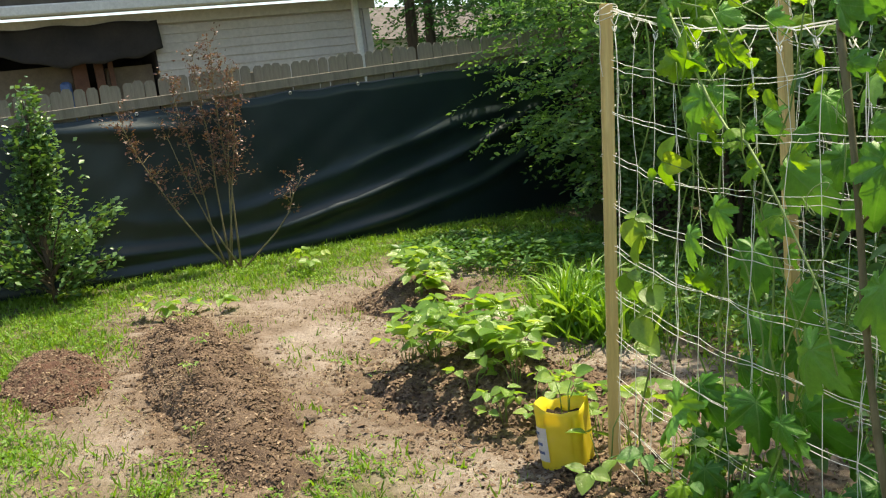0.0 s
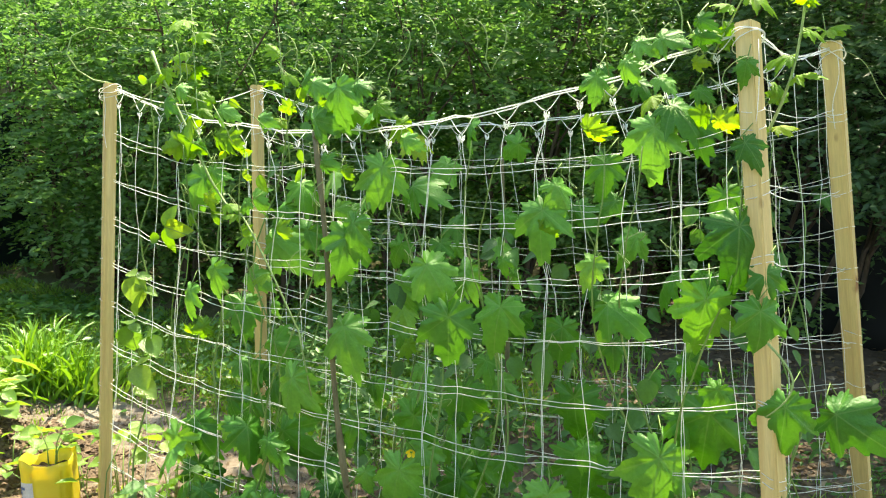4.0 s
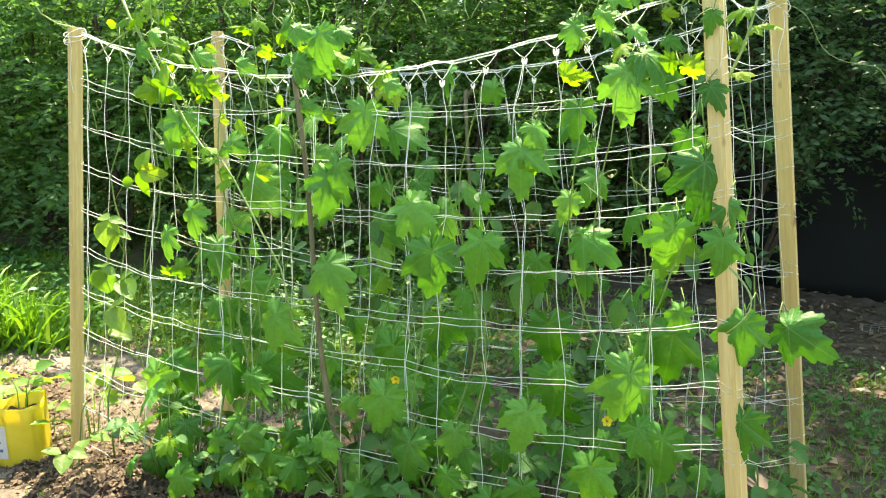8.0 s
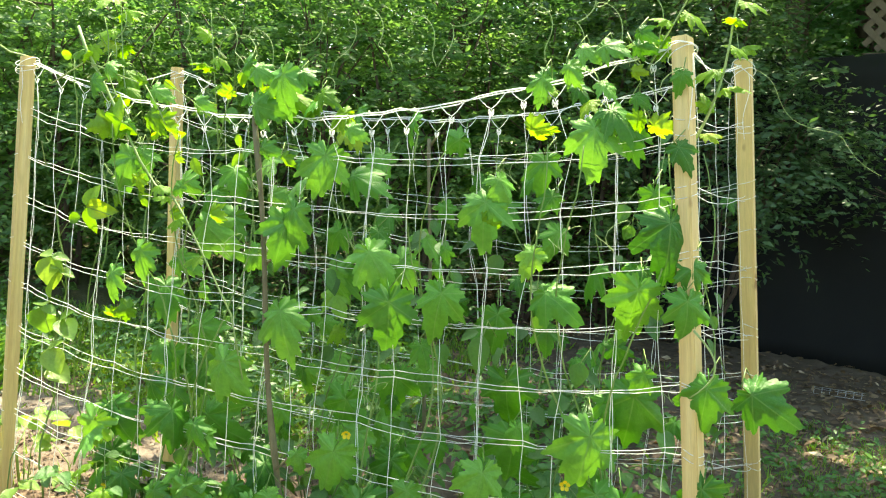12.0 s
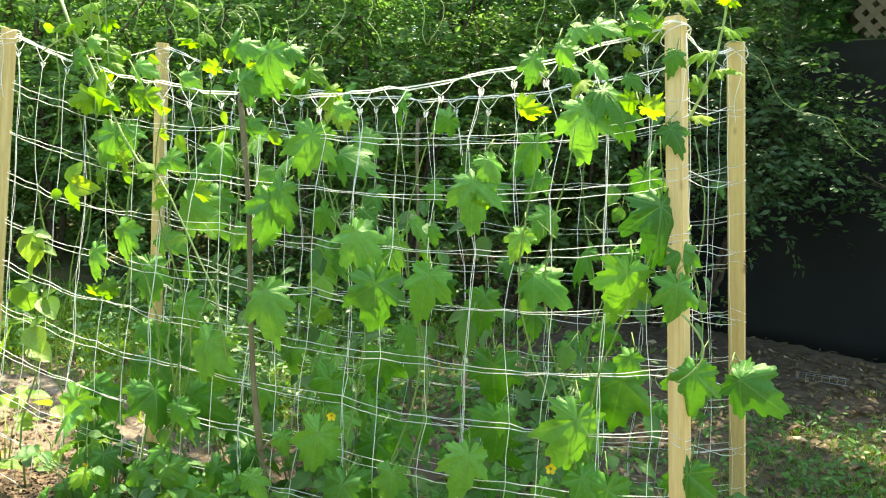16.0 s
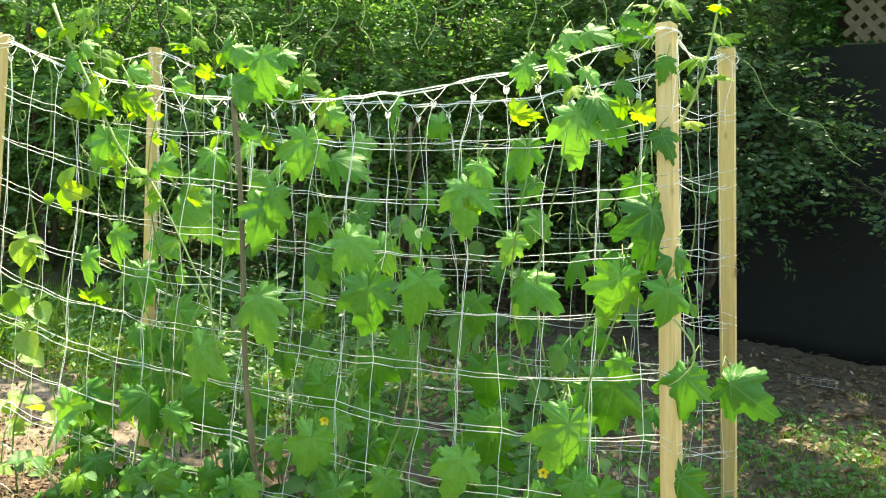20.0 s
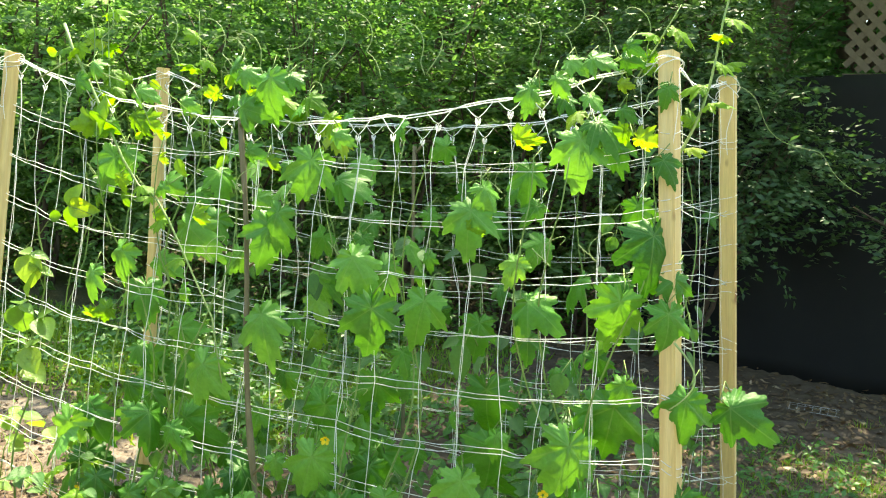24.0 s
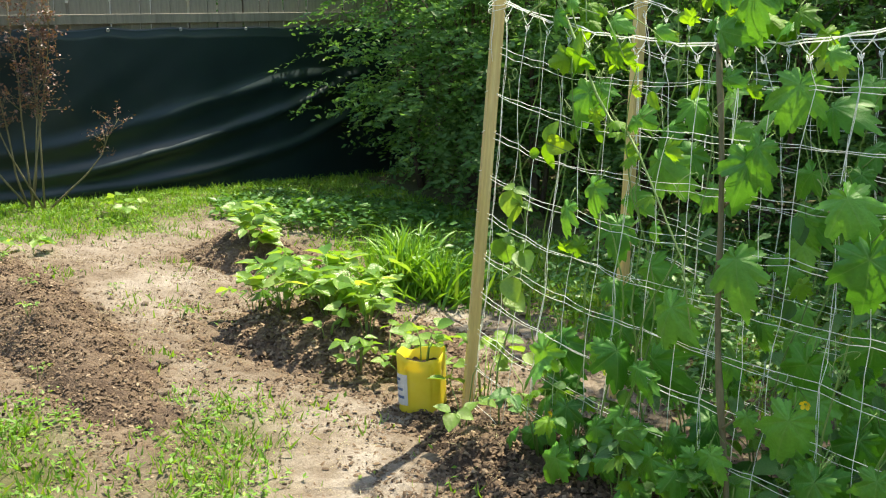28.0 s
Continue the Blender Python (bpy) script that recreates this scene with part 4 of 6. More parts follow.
# ---- leaves that can be told apart ----
def palmate_mesh(name, mat, seed, depth=0.34):
    """A lobed, toothed vine leaf about 1 long, cupped and wavy; the stalk joins at the origin, the tip is towards +y."""
    r = random.Random(seed)
    n = 120
    lobes = [(0.0, 0.88, 0.25), (0.95, 0.66, 0.165), (-0.95, 0.65, 0.165), (1.92, 0.48, 0.135), (-1.92, 0.47, 0.135), (2.65, 0.33, 0.12), (-2.65, 0.33, 0.12)]
    lobes = [(a + r.uniform(-0.09, 0.09), L * r.uniform(0.92, 1.06), w * r.uniform(0.85, 1.15) * (1.5 - depth * 0.7)) for a, L, w in lobes]

    def reach(t, length, half):
        """How far a pointed oval lobe reaches at an angle off its rib."""
        c, s = math.cos(t), math.sin(t)
        return 0.0 if c <= 0 else length * c / (c * c + (length / 2 / half) ** 2 * s * s) + 0.1 * length * max(0, 1 - abs(t) / 0.17) ** 1.5

    out = []
    for i in range(n):
        a = -math.pi + 2 * math.pi * (i + 0.5) / n
        rad = max([0.2] + [reach(a - c, L, w) for c, L, w in lobes])
        rad *= 1 + 0.085 * (abs(2 * ((i * 0.2 + seed * 0.3) % 1) - 1) * 2 - 1) + r.uniform(-0.02, 0.02)
        if abs(a) > 2.85:
            rad *= 0.25 + 0.75 * (math.pi - abs(a)) / 0.3
        out.append((rad * math.sin(a), rad * math.cos(a), rad, a))
    fold = (0.1, 0.32, 0.2, 0.42)[seed % 4]
    verts, faces = [(0, 0.32, 0.0)], []
    for f in (0.3, 0.55, 0.8, 1.0):
        for x, y, rad, a in out:
            d = f * rad
            near = min(abs(a - c) for c, _, _ in lobes)  # sunk along the ribs, raised between them
            z = -0.36 * d * d - 0.26 * max(0, y * f) ** 2 - fold * abs(x) * f + 0.04 * math.sin(3 * a + seed) * f + 0.028 * math.sin(12 * x * f + seed) * math.sin(11 * y * f) + 0.12 * min(near, 0.35) * f * (1.1 - f) + 0.03 * math.sin(9 * a + seed) * f * f
            verts.append((x * f, 0.32 + y * f, z))
    for i in range(n):
        j = (i + 1) % n
        faces.append((0, 1 + j, 1 + i))
        for k in range(3):
            faces.append((1 + k * n + i, 1 + k * n + j, 1 + (k + 1) * n + j, 1 + (k + 1) * n + i))
    sh = Shape().add(verts, faces)
    sh.tube([(0, 0.32, -0.006), (0, 0.06, -0.05), (0.02, -0.1, -0.2)], 0.01, 5)
    return sh.mesh(name, mat, True)


def ovate_mesh(name, mat, seed, width=0.62, droop=0.3):
    r = random.Random(seed)
    rows = 7
    verts, faces = [], []
    for k in range(rows + 1):
        q = k / rows
        w = width / 2 * (math.sin(math.pi * q ** 0.72) ** 0.85 if 0 < q < 1 else 0.0)
        y, z = q, -droop * q * q
        verts += [(-w, y, z + 0.14 * w * 2 + 0.015 * math.sin(k * 2 + seed)), (-w * 0.5, y, z + 0.04 * w * 2), (0, y, z), (w * 0.5, y, z + 0.04 * w * 2), (w, y, z + 0.14 * w * 2 - 0.015 * math.sin(k * 2 + seed))]
    for k in range(rows):
        for j in range(4):
            a = k * 5 + j
            faces.append((a, a + 1, a + 6, a + 5))
    return Shape().add(verts, faces).mesh(name, mat, True)


VINE_LEAVES = [palmate_mesh("leaf", M_VINE_O, s, c) for s, c in ((1, 0.42), (2, 0.56), (3, 0.46), (4, 0.6), (5, 0.5), (6, 0.53))]
BEAN_LEAVES = [ovate_mesh("leaf", M_BEAN, s, w, d) for s, w, d in ((1, 0.78, 0.14), (2, 0.7, 0.06), (3, 0.84, 0.2), (4, 0.66, 0.12))]
PALE_LIT_VINE = [palmate_mesh("leaf", M_VINE_LIT, s, c) for s, c in ((14, 0.44), (15, 0.56), (16, 0.5), (17, 0.58))]
YOUNG_LEAVES = [palmate_mesh("leaf", M_YOUNG, s, c) for s, c in ((7, 0.36), (8, 0.42), (9, 0.46))]
LOW_LEAVES = [ovate_mesh("leaf", M_LOW, s, w, d) for s, w, d in ((5, 0.78, 0.3), (6, 0.62, 0.22), (7, 0.8, 0.4))]


INNER_LEAVES = [ovate_mesh("leaf", M_INNER, s, w, d) for s, w, d in ((18, 0.6, 0.2), (19, 0.5, 0.3), (20, 0.7, 0.15))]


def put_leaf(me, parent, place, tip, up, size, name="leaf"):
    """A leaf object at a place in its plant, its tip and upper face as given."""
    tip = Vector(tip).normalized()
    side = tip.cross(Vector(up))
    side = side.normalized() if side.length > 1e-5 else tip.orthogonal().normalized()
    nor = side.cross(tip)
    o = part(name, me, None, parent)
    m = Matrix((side, tip, nor)).transposed().to_4x4()
    o.matrix_basis = Matrix.Translation(place) @ m @ Matrix.Diagonal((size, size, size, 1))
    return o


def flower(parent, place, face, size=0.0135):
    """Five round, slightly cupped petals with overlapping sides."""
    sh = Shape()
    f = Vector(face).normalized()
    u = f.orthogonal().normalized()
    v = f.cross(u)
    p = Vector(place)
    for k in range(5):
        a = 2 * math.pi * k / 5 + 0.2
        d, e = u * math.cos(a) + v * math.sin(a), u * -math.sin(a) + v * math.cos(a)
        rim = [(0.25, -0.12), (0.55, -0.4), (0.85, -0.42), (1.05, -0.2), (1.08, 0.0), (1.05, 0.2), (0.85, 0.42), (0.55, 0.4), (0.25, 0.12)]
        verts = [p + d * size * 0.6 + f * size * 0.1] + [p + d * size * q + e * size * w + f * size * (0.6 * q * q - 0.1 * abs(w) + 0.02 * k) for q, w in rim]
        sh.add([tuple(q) for q in verts], [(0, i + 1, (i + 1) % 9 + 1) for i in range(9)])
    part("flower", sh, M_PETAL, parent, "small yellow flower", True)


# the larger leaves of the front net, vine by vine: place along the net and height in cm, breadth in cm, lean of the tip in degrees
LEAVES_0_LOW = [(55, 46, 18, -20)]
LEAVES_0_MID = [(59, 99, 13, -10), (71, 107, 16, -25)]
LEAVES_0_TOP = [(48, 165, 10, -5), (56, 171, 8, 60), (63, 138, 17, -20)]
LEAVES_2_LOW = [(83, 56, 12, -20), (87, 29, 13, 20), (100, 31, 17, -10), (100, 32, 17, 10), (117, 37, 14, -20), (118, 25, 15, 0), (128, 35, 14, 0)]
LEAVES_2_MID = [(111, 75, 21, -10), (131, 121, 19, -5), (133, 94, 20, 25)]
LEAVES_2_TOP = [(75, 163, 10, 70), (112, 171, 11, -40), (118, 159, 16, 80), (129, 166, 16, 5)]
LEAVES_4_LOW = [(135, 39, 11, 30), (141, 52, 9, 20), (147, 22, 16, 10), (155, 55, 20, -10), (165, 43, 17, -20), (166, 42, 20, 0), (178, 36, 12, 0), (181, 50, 13, 10), (191, 30, 15, -10)]
LEAVES_4_MID = [(165, 116, 18, 40), (171, 101, 21, 0), (186, 106, 17, 0), (186, 120, 6, 0)]
LEAVES_4_TOP = [(143, 142, 19, 5), (197, 132, 18, 0)]
LEAVES_6_LOW = [(203, 59, 17, 0), (204, 39, 12, 10), (222, 46, 18, -5), (234, 38, 12, 20), (236, 60, 15, 50), (241, 57, 19, 0), (260, 66, 17, 0)]
LEAVES_6_MID = [(211, 121, 10, -20), (218, 111, 15, 65), (231, 73, 22, 0), (240, 113, 18, -10), (253, 112, 15, 5), (253, 121, 11, 20), (259, 91, 16, -8), (272, 93, 16, 60)]
LEAVES_6_TOP = [(201, 140, 11, 40), (211, 167, 9, 10), (217, 171, 9, 40), (221, 176, 8, 70), (225, 153, 18, -5), (227, 167, 7, 60), (227, 177, 9, 80), (230, 160, 13, 60), (235, 177, 7, 70), (236, 164, 6, 60), (236, 180, 6, 60), (246, 169, 7, -10), (247, 130, 20, 0), (248, 151, 9, 40)]
LEAVES_BEHIND_LEFT = [(82, 106, 12, 60), (82, 133, 12, 70), (90, 82, 18, 50), (93, 118, 20, 60), (99, 53, 21, 60), (110, 110, 12, -25), (113, 44, 12, 20), (119, 131, 9, 70), (143, 120, 12, -30), (149, 66, 20, -12), (149, 139, 16, 80), (157, 121, 10, 20)]
LEAVES_BEHIND_RIGHT = [(167, 51, 15, 5), (167, 76, 18, 0), (176, 89, 10, 30), (179, 131, 8, 40), (180, 151, 10, -60), (183, 61, 9, 10), (198, 100, 14, 10), (202, 80, 19, 0), (206, 65, 19, 5), (209, 145, 13, 10), (211, 136, 9, -30), (214, 99, 10, 20), (217, 167, 8, 50), (233, 82, 11, 20), (233, 96, 10, 10), (239, 82, 22, 0), (240, 138, 12, 10), (241, 91, 10, -20)]
LEAVES_ROPE = [(58, 139, 14, -20), (62, 151, 8, -50), (70, 141, 11, 30), (89, 132, 7, -60), (92, 160, 8, 70), (119, 170, 10, 70), (122, 146, 8, 70), (124, 159, 10, 70), (134, 126, 15, -20), (136, 169, 8, 75), (153, 153, 8, 70)]
SHOOTS_ROPE = [(52, 151, 13, -75), (72, 154, 11, 40), (84, 122, 8, 60), (101, 124, 9, 70)]
LEAVES_FOOT = [(69, 68, 16, -10), (62, 62, 14, -60), (79, 63, 14, 20), (69, 55, 16, 0), (81, 52, 18, 10), (61, 47, 14, -30), (89, 70, 16, 40), (92, 59, 20, -10), (75, 43, 16, 30)]  # inside, before the foot of the rear stake
FRONT_LEAVES = [(0, LEAVES_0_LOW), (0, LEAVES_0_MID), (0, LEAVES_0_TOP), (2, LEAVES_2_LOW), (2, LEAVES_2_MID), (2, LEAVES_2_TOP), (4, LEAVES_4_LOW), (4, LEAVES_4_MID), (4, LEAVES_4_TOP), (6, LEAVES_6_LOW), (6, LEAVES_6_MID), (6, LEAVES_6_TOP)]
YOUNG_SHOOTS = [(43, 177, 7, 20), (59, 86, 8, -60), (60, 126, 5, -30), (67, 89, 10, -70), (68, 127, 7, 30), (71, 133, 7, 0), (78, 153, 10, 50), (83, 141, 6, 60), (106, 163, 7, -70), (118, 163, 7, 60), (129, 143, 6, 40), (142, 163, 9, 70), (196, 128, 10, 80), (209, 155, 10, 75), (234, 171, 5, 80), (235, 158, 8, -30), (241, 157, 8, 75)]
BEAN_TOPS = [(26, 80, 11, -10), (28, 94, 12, -30), (28, 98, 11, 0), (31, 66, 9, 30), (32, 61, 9, 60), (32, 175, 6, -80), (35, 78, 9, 50), (39, 118, 7, -75), (52, 122, 13, 80), (57, 151, 14, -72), (76, 148, 5, -40), (82, 165, 5, 50), (83, 149, 6, 80), (94, 139, 7, 30), (108, 142, 6, -30), (109, 148, 5, 10), (111, 167, 5, 0)]
PALE_LEAVES = [(56, 18, 12, 30), (70, 22, 14, -40), (82, 48, 12, -40), (87, 38, 10, 10), (101, 47, 11, 70), (144, 107, 9, 20), (158, 106, 10, -10), (196, 91, 15, -8), (212, 102, 7, -20), (225, 90, 9, 0), (232, 134, 7, -5), (234, 102, 7, -40), (234, 129, 6, -30), (258, 108, 5, 30)]


def front_y(x, z):
    """Where the front net hangs."""
    a, b = on_post("FL", z), on_post("FR", z)
    u = (x - a.x) / (b.x - a.x)
    return a.y + (b.y - a.y) * u - 0.03 * (1 - abs(2 * u - 1) ** 2)


def build_vines():
    r = random.Random(21)
    roots = [(0.35, 0.12), (0.62, 0.55), (0.95, -0.02), (1.35, 0.28), (1.75, 0.0), (2.1, 0.45), (2.35, -0.02), (2.55, 0.5)]
    plants = []
    for x, y in roots:
        plants.append(thing("melon_vine", "climbing bitter melon vine with lobed green leaves on the net", "vine", (x, y, 0.03), "vines on the trellis"))

    def host(x, y):
        i = min(range(len(roots)), key=lambda k: (roots[k][0] - x) ** 2 + 2.5 * (roots[k][1] - y) ** 2)
        return plants[i], Vector((roots[i][0], roots[i][1], 0.03))

    def leaf(x, y, z, size, facing, hang, spread=0.5, kinds=None):
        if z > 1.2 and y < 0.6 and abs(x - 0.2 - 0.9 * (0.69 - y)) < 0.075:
            return  # leaves left out along the camera's sight line to the rear stake
        p, o = host(x, y)
        tip = Vector((r.uniform(-spread, spread) * 1.3, r.uniform(-0.7, 0.0) * (1 if facing < 0 else -1), -hang + r.uniform(-0.2, 0.3)))
        up = Vector((r.uniform(-0.7, 0.7), facing * r.uniform(0.4, 1.0), r.uniform(0.4, 1.2)))
        at = Vector((x, y, z)) - o - tip.normalized() * size * 0.35
        put_leaf(r.choice(kinds or VINE_LEAVES), p, at, tip, up, size * 1.12)

    def front_leaf(i, row, kinds, out=0.045, tilt=0.35):
        """A leaf that hangs on the garden side of the net, placed and turned to fit the camera's view."""
        x, z, size, lean = row[0] / 100, row[1] / 100, row[2] / 100, radians(row[3])
        o = Vector((roots[i][0], roots[i][1], 0.03))
        tip = Vector((math.sin(lean) + r.uniform(-0.12, 0.12), r.uniform(-0.5, -0.05), -math.cos(lean)))
        up = Vector((0.22 + r.uniform(-0.35, 0.35), -0.8, tilt + r.uniform(-0.5, 0.4)))
        at = Vector((x, front_y(x, z) - out + r.uniform(-0.03, 0.03), z)) - o - tip.normalized() * size * 0.42
        put_leaf(r.choice(kinds), plants[i], at, tip, up, size * 0.77)
        knee = at + Vector((r.uniform(-0.03, 0.03), 0.04, 0.035))
        part("leaf_stalk", Shape().tube([at + tip.normalized() * size * 0.05, knee, knee + Vector((r.uniform(-0.03, 0.03), 0.03, -0.05))], 0.0016, 4), M_STEM, plants[i], smooth=True)

    # front leaves get the paler copy as if sunlit; low inner ones stay darker
    for i, rows in FRONT_LEAVES:
        for row in rows:
            front_leaf(i, row, PALE_LIT_VINE if i < 4 or (row[0] % 2 and row[0] < 235) else VINE_LEAVES)
    for row in LEAVES_BEHIND_LEFT + LEAVES_BEHIND_RIGHT:  # these hang inside, the strings before them
        front_leaf(0 if row[0] < 75 else 2 if row[0] < 135 else 4 if row[0] < 200 else 6, row, PALE_LIT_VINE if row[0] < 140 and row[1] > 100 else VINE_LEAVES, -0.09)
    for row in LEAVES_FOOT:
        front_leaf(0, row, PALE_LIT_VINE, -0.2)
    for row in LEAVES_ROPE:
        front_leaf(0 if row[0] < 75 else 2, row, PALE_LIT_VINE, 0.02)
    for row in YOUNG_SHOOTS + SHOOTS_ROPE:
        front_leaf(0 if row[0] < 75 else 2 if row[0] < 135 else 4 if row[0] < 200 else 6, row, YOUNG_LEAVES, 0.03, -0.25)
    for row in PALE_LEAVES:
        front_leaf(0 if row[0] < 75 else 2 if row[0] < 135 else 4 if row[0] < 200 else 6, row, LOW_LEAVES, -0.06)
    # smaller leaves through the front net, thicker low down and towards the right
    n = 0
    while n < 36:
        x, z = r.uniform(0.75, 2.55), 0.15 + 1.5 * r.random() ** 1.25
        if r.random() > 0.3 + 0.7 * min(1, x / 1.6):
            continue
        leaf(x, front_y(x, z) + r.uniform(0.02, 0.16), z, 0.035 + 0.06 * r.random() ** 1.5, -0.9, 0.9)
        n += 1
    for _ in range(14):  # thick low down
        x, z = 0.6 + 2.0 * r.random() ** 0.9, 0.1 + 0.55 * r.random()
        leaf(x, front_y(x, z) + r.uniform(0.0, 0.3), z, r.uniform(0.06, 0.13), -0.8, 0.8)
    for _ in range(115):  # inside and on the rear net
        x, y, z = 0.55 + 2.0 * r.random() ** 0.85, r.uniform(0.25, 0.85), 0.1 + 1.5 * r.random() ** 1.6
        leaf(x, y, z, r.uniform(0.04, 0.1), -0.5, 0.7, 0.8, LOW_LEAVES if r.random() < 0.45 else (PALE_LIT_VINE if x < 1.6 else None))
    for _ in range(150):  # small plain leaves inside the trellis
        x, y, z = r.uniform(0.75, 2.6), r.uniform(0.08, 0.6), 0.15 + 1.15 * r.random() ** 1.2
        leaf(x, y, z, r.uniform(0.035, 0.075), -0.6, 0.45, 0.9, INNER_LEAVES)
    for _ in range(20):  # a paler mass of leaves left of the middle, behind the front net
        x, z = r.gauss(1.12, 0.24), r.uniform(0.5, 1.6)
        leaf(x, front_y(x, z) + r.uniform(0.1, 0.4), z, r.uniform(0.06, 0.13), -0.7, 0.8, 0.7, YOUNG_LEAVES if r.random() < 0.25 else PALE_LIT_VINE)
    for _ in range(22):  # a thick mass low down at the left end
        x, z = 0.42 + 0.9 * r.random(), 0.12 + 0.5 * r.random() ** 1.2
        leaf(x, front_y(x, z) + r.uniform(-0.06, 0.16), z, r.uniform(0.07, 0.135), -0.8, 0.75, 0.6, VINE_LEAVES if r.random() < 0.75 else PALE_LIT_VINE)
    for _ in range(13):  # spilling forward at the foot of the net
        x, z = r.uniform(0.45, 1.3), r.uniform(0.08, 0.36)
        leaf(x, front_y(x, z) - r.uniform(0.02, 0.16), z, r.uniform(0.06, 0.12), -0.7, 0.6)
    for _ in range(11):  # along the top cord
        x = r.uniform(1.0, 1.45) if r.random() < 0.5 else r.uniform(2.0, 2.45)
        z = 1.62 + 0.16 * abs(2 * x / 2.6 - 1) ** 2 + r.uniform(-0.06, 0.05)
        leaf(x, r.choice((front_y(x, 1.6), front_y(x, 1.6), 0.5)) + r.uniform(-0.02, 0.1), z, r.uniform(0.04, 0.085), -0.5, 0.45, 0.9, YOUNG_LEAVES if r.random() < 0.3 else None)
    # stems
    for p, (x, y) in zip(plants, roots):
        for k in range(2 if x < 0.8 else 3):
            x1 = min(max(x + r.uniform(-0.35, 0.35), 0.2), 2.42)
            pts, ph = [], r.uniform(0, 6)
            for q in np.linspace(0, 1, 26):
                pts.append(Vector(((x1 - x) * q + 0.05 * math.sin(q * 9 + ph), 0.05 * math.sin(q * 7 + ph) + (0 if y < 0.3 else 0.12 * q) - (0.02 if y < 0.2 else 0), 1.5 * q * r.uniform(0.97, 1.0))))
            part("stem", Shape().tube(pts, [0.0042 - 0.0024 * q for q in np.linspace(0, 1, 26)], 5), M_STEM, p, smooth=True)
        for k in range(3):
            c = Vector((min(r.uniform(-0.25, 0.25), 2.38 - x), r.uniform(-0.05, 0.05), r.uniform(0.5, 1.75)))
            curl = [c + Vector((0.05 * q + 0.02 * math.cos(q * 9), 0.01 * math.sin(q * 5), 0.03 * math.sin(q * 6) + 0.04 * q)) for q in np.linspace(0, 1.6, 20)]
            part("tendril", Shape().tube(curl, 0.0012, 4), M_TENDRIL, p, smooth=True)
    for x, z in ((0.61, 0.26), (1.59, 0.64), (2.26, 0.63)):
        p, o = host(x, 0.0)
        flower(p, Vector((x, front_y(x, z) - 0.04, z)) - o, (r.uniform(-0.7, 0.7), -1, r.uniform(-0.5, 0.7)))
    # shoots above the corner stakes, the curled tendril on the left one and the long runner off the right one
    def shoot(parent, o, pts, rad, leaves, size):
        pts = [Vector(p) - o for p in pts]
        part("shoot", Shape().tube(pts, [rad * (1 - 0.6 * k / len(pts)) for k in range(len(pts))], 5), M_TENDRIL, parent, smooth=True)
        for k in range(leaves):
            q = pts[1 + (k * (len(pts) - 2)) // max(1, leaves)]
            put_leaf(r.choice(YOUNG_LEAVES), parent, q, (r.uniform(-1, 1), r.uniform(-0.6, 0.3), r.uniform(-0.3, 0.5)), (r.uniform(-0.4, 0.4), -0.5, 0.8), size * r.uniform(0.7, 1.2))

    o0, o7 = Vector((roots[0][0], roots[0][1], 0.03)), Vector((roots[7][0], roots[7][1], 0.03))
    o6 = Vector((roots[6][0], roots[6][1], 0.03))
    side = Vector((0.62, 0.78, 0))
    curl = [Vector((0.083, 0.033, 1.75)) + side * a + Vector((0, 0, b)) for a, b in ((0.0, 0.0), (-0.06, 0.01), (-0.115, 0.045), (-0.15, 0.105), (-0.13, 0.17), (-0.065, 0.205), (0.01, 0.195), (0.055, 0.165))]
    shoot(plants[0], o0, [curl[k].lerp(curl[k + 1], f) for k in range(7) for f in (0, 0.33, 0.67)], 0.0034, 0, 0.04)
    shoot(plants[0], o0, [(0.37, 0.0, 1.85), (0.41, -0.0, 1.77), (0.5, -0.01, 1.66), (0.57, -0.02, 1.57), (0.62, -0.02, 1.49), (0.69, -0.03, 1.4), (0.76, -0.03, 1.32), (0.85, -0.04, 1.28), (0.91, -0.05, 1.22), (0.99, -0.05, 1.1), (1.12, -0.07, 0.93), (1.18, -0.08, 0.73)], 0.006, 8, 0.06)
    shoot(plants[0], o0, [(0.24, 0.0, 1.65), (0.42, -0.01, 1.73), (0.58, -0.01, 1.68), (0.7, -0.02, 1.65), (0.77, -0.03, 1.57), (0.8, -0.03, 1.52)], 0.003, 2, 0.05)
    shoot(plants[0], o0, [(0.55 - 0.14 * q, 0.05 + 0.1 * q, 1.5 + 0.5 * q + 0.02 * math.sin(q * 8)) for q in np.linspace(0, 1, 12)], 0.0034, 15, 0.08)
    shoot(plants[0], o0, [(0.75 - 0.05 * q, 0.3, 1.45 + 0.5 * q) for q in np.linspace(0, 1, 10)], 0.003, 7, 0.07)
    shoot(plants[6], o6, [(2.47 + 0.16 * q + 0.02 * math.sin(q * 6), 0.05 + 0.05 * q, 1.5 + 0.62 * q) for q in np.linspace(0, 1, 12)], 0.0045, 11, 0.055)
    shoot(plants[6], o6, [(2.36 + 0.1 * q, 0.02, 1.72 + 0.2 * q) for q in np.linspace(0, 1, 8)], 0.003, 5, 0.06)
    shoot(plants[6], o6, [(2.55 + 0.06 * math.sin(q * 3), -0.12 - 0.03 * q, 1.08 - 0.16 * q) for q in np.linspace(0, 1, 12)], 0.0032, 0, 0.1)
    shoot(plants[7], o7, [(2.5, 0.64, 1.8), (2.51, 0.63, 1.85), (2.5, 0.63, 1.9)], 0.0018, 3, 0.05)
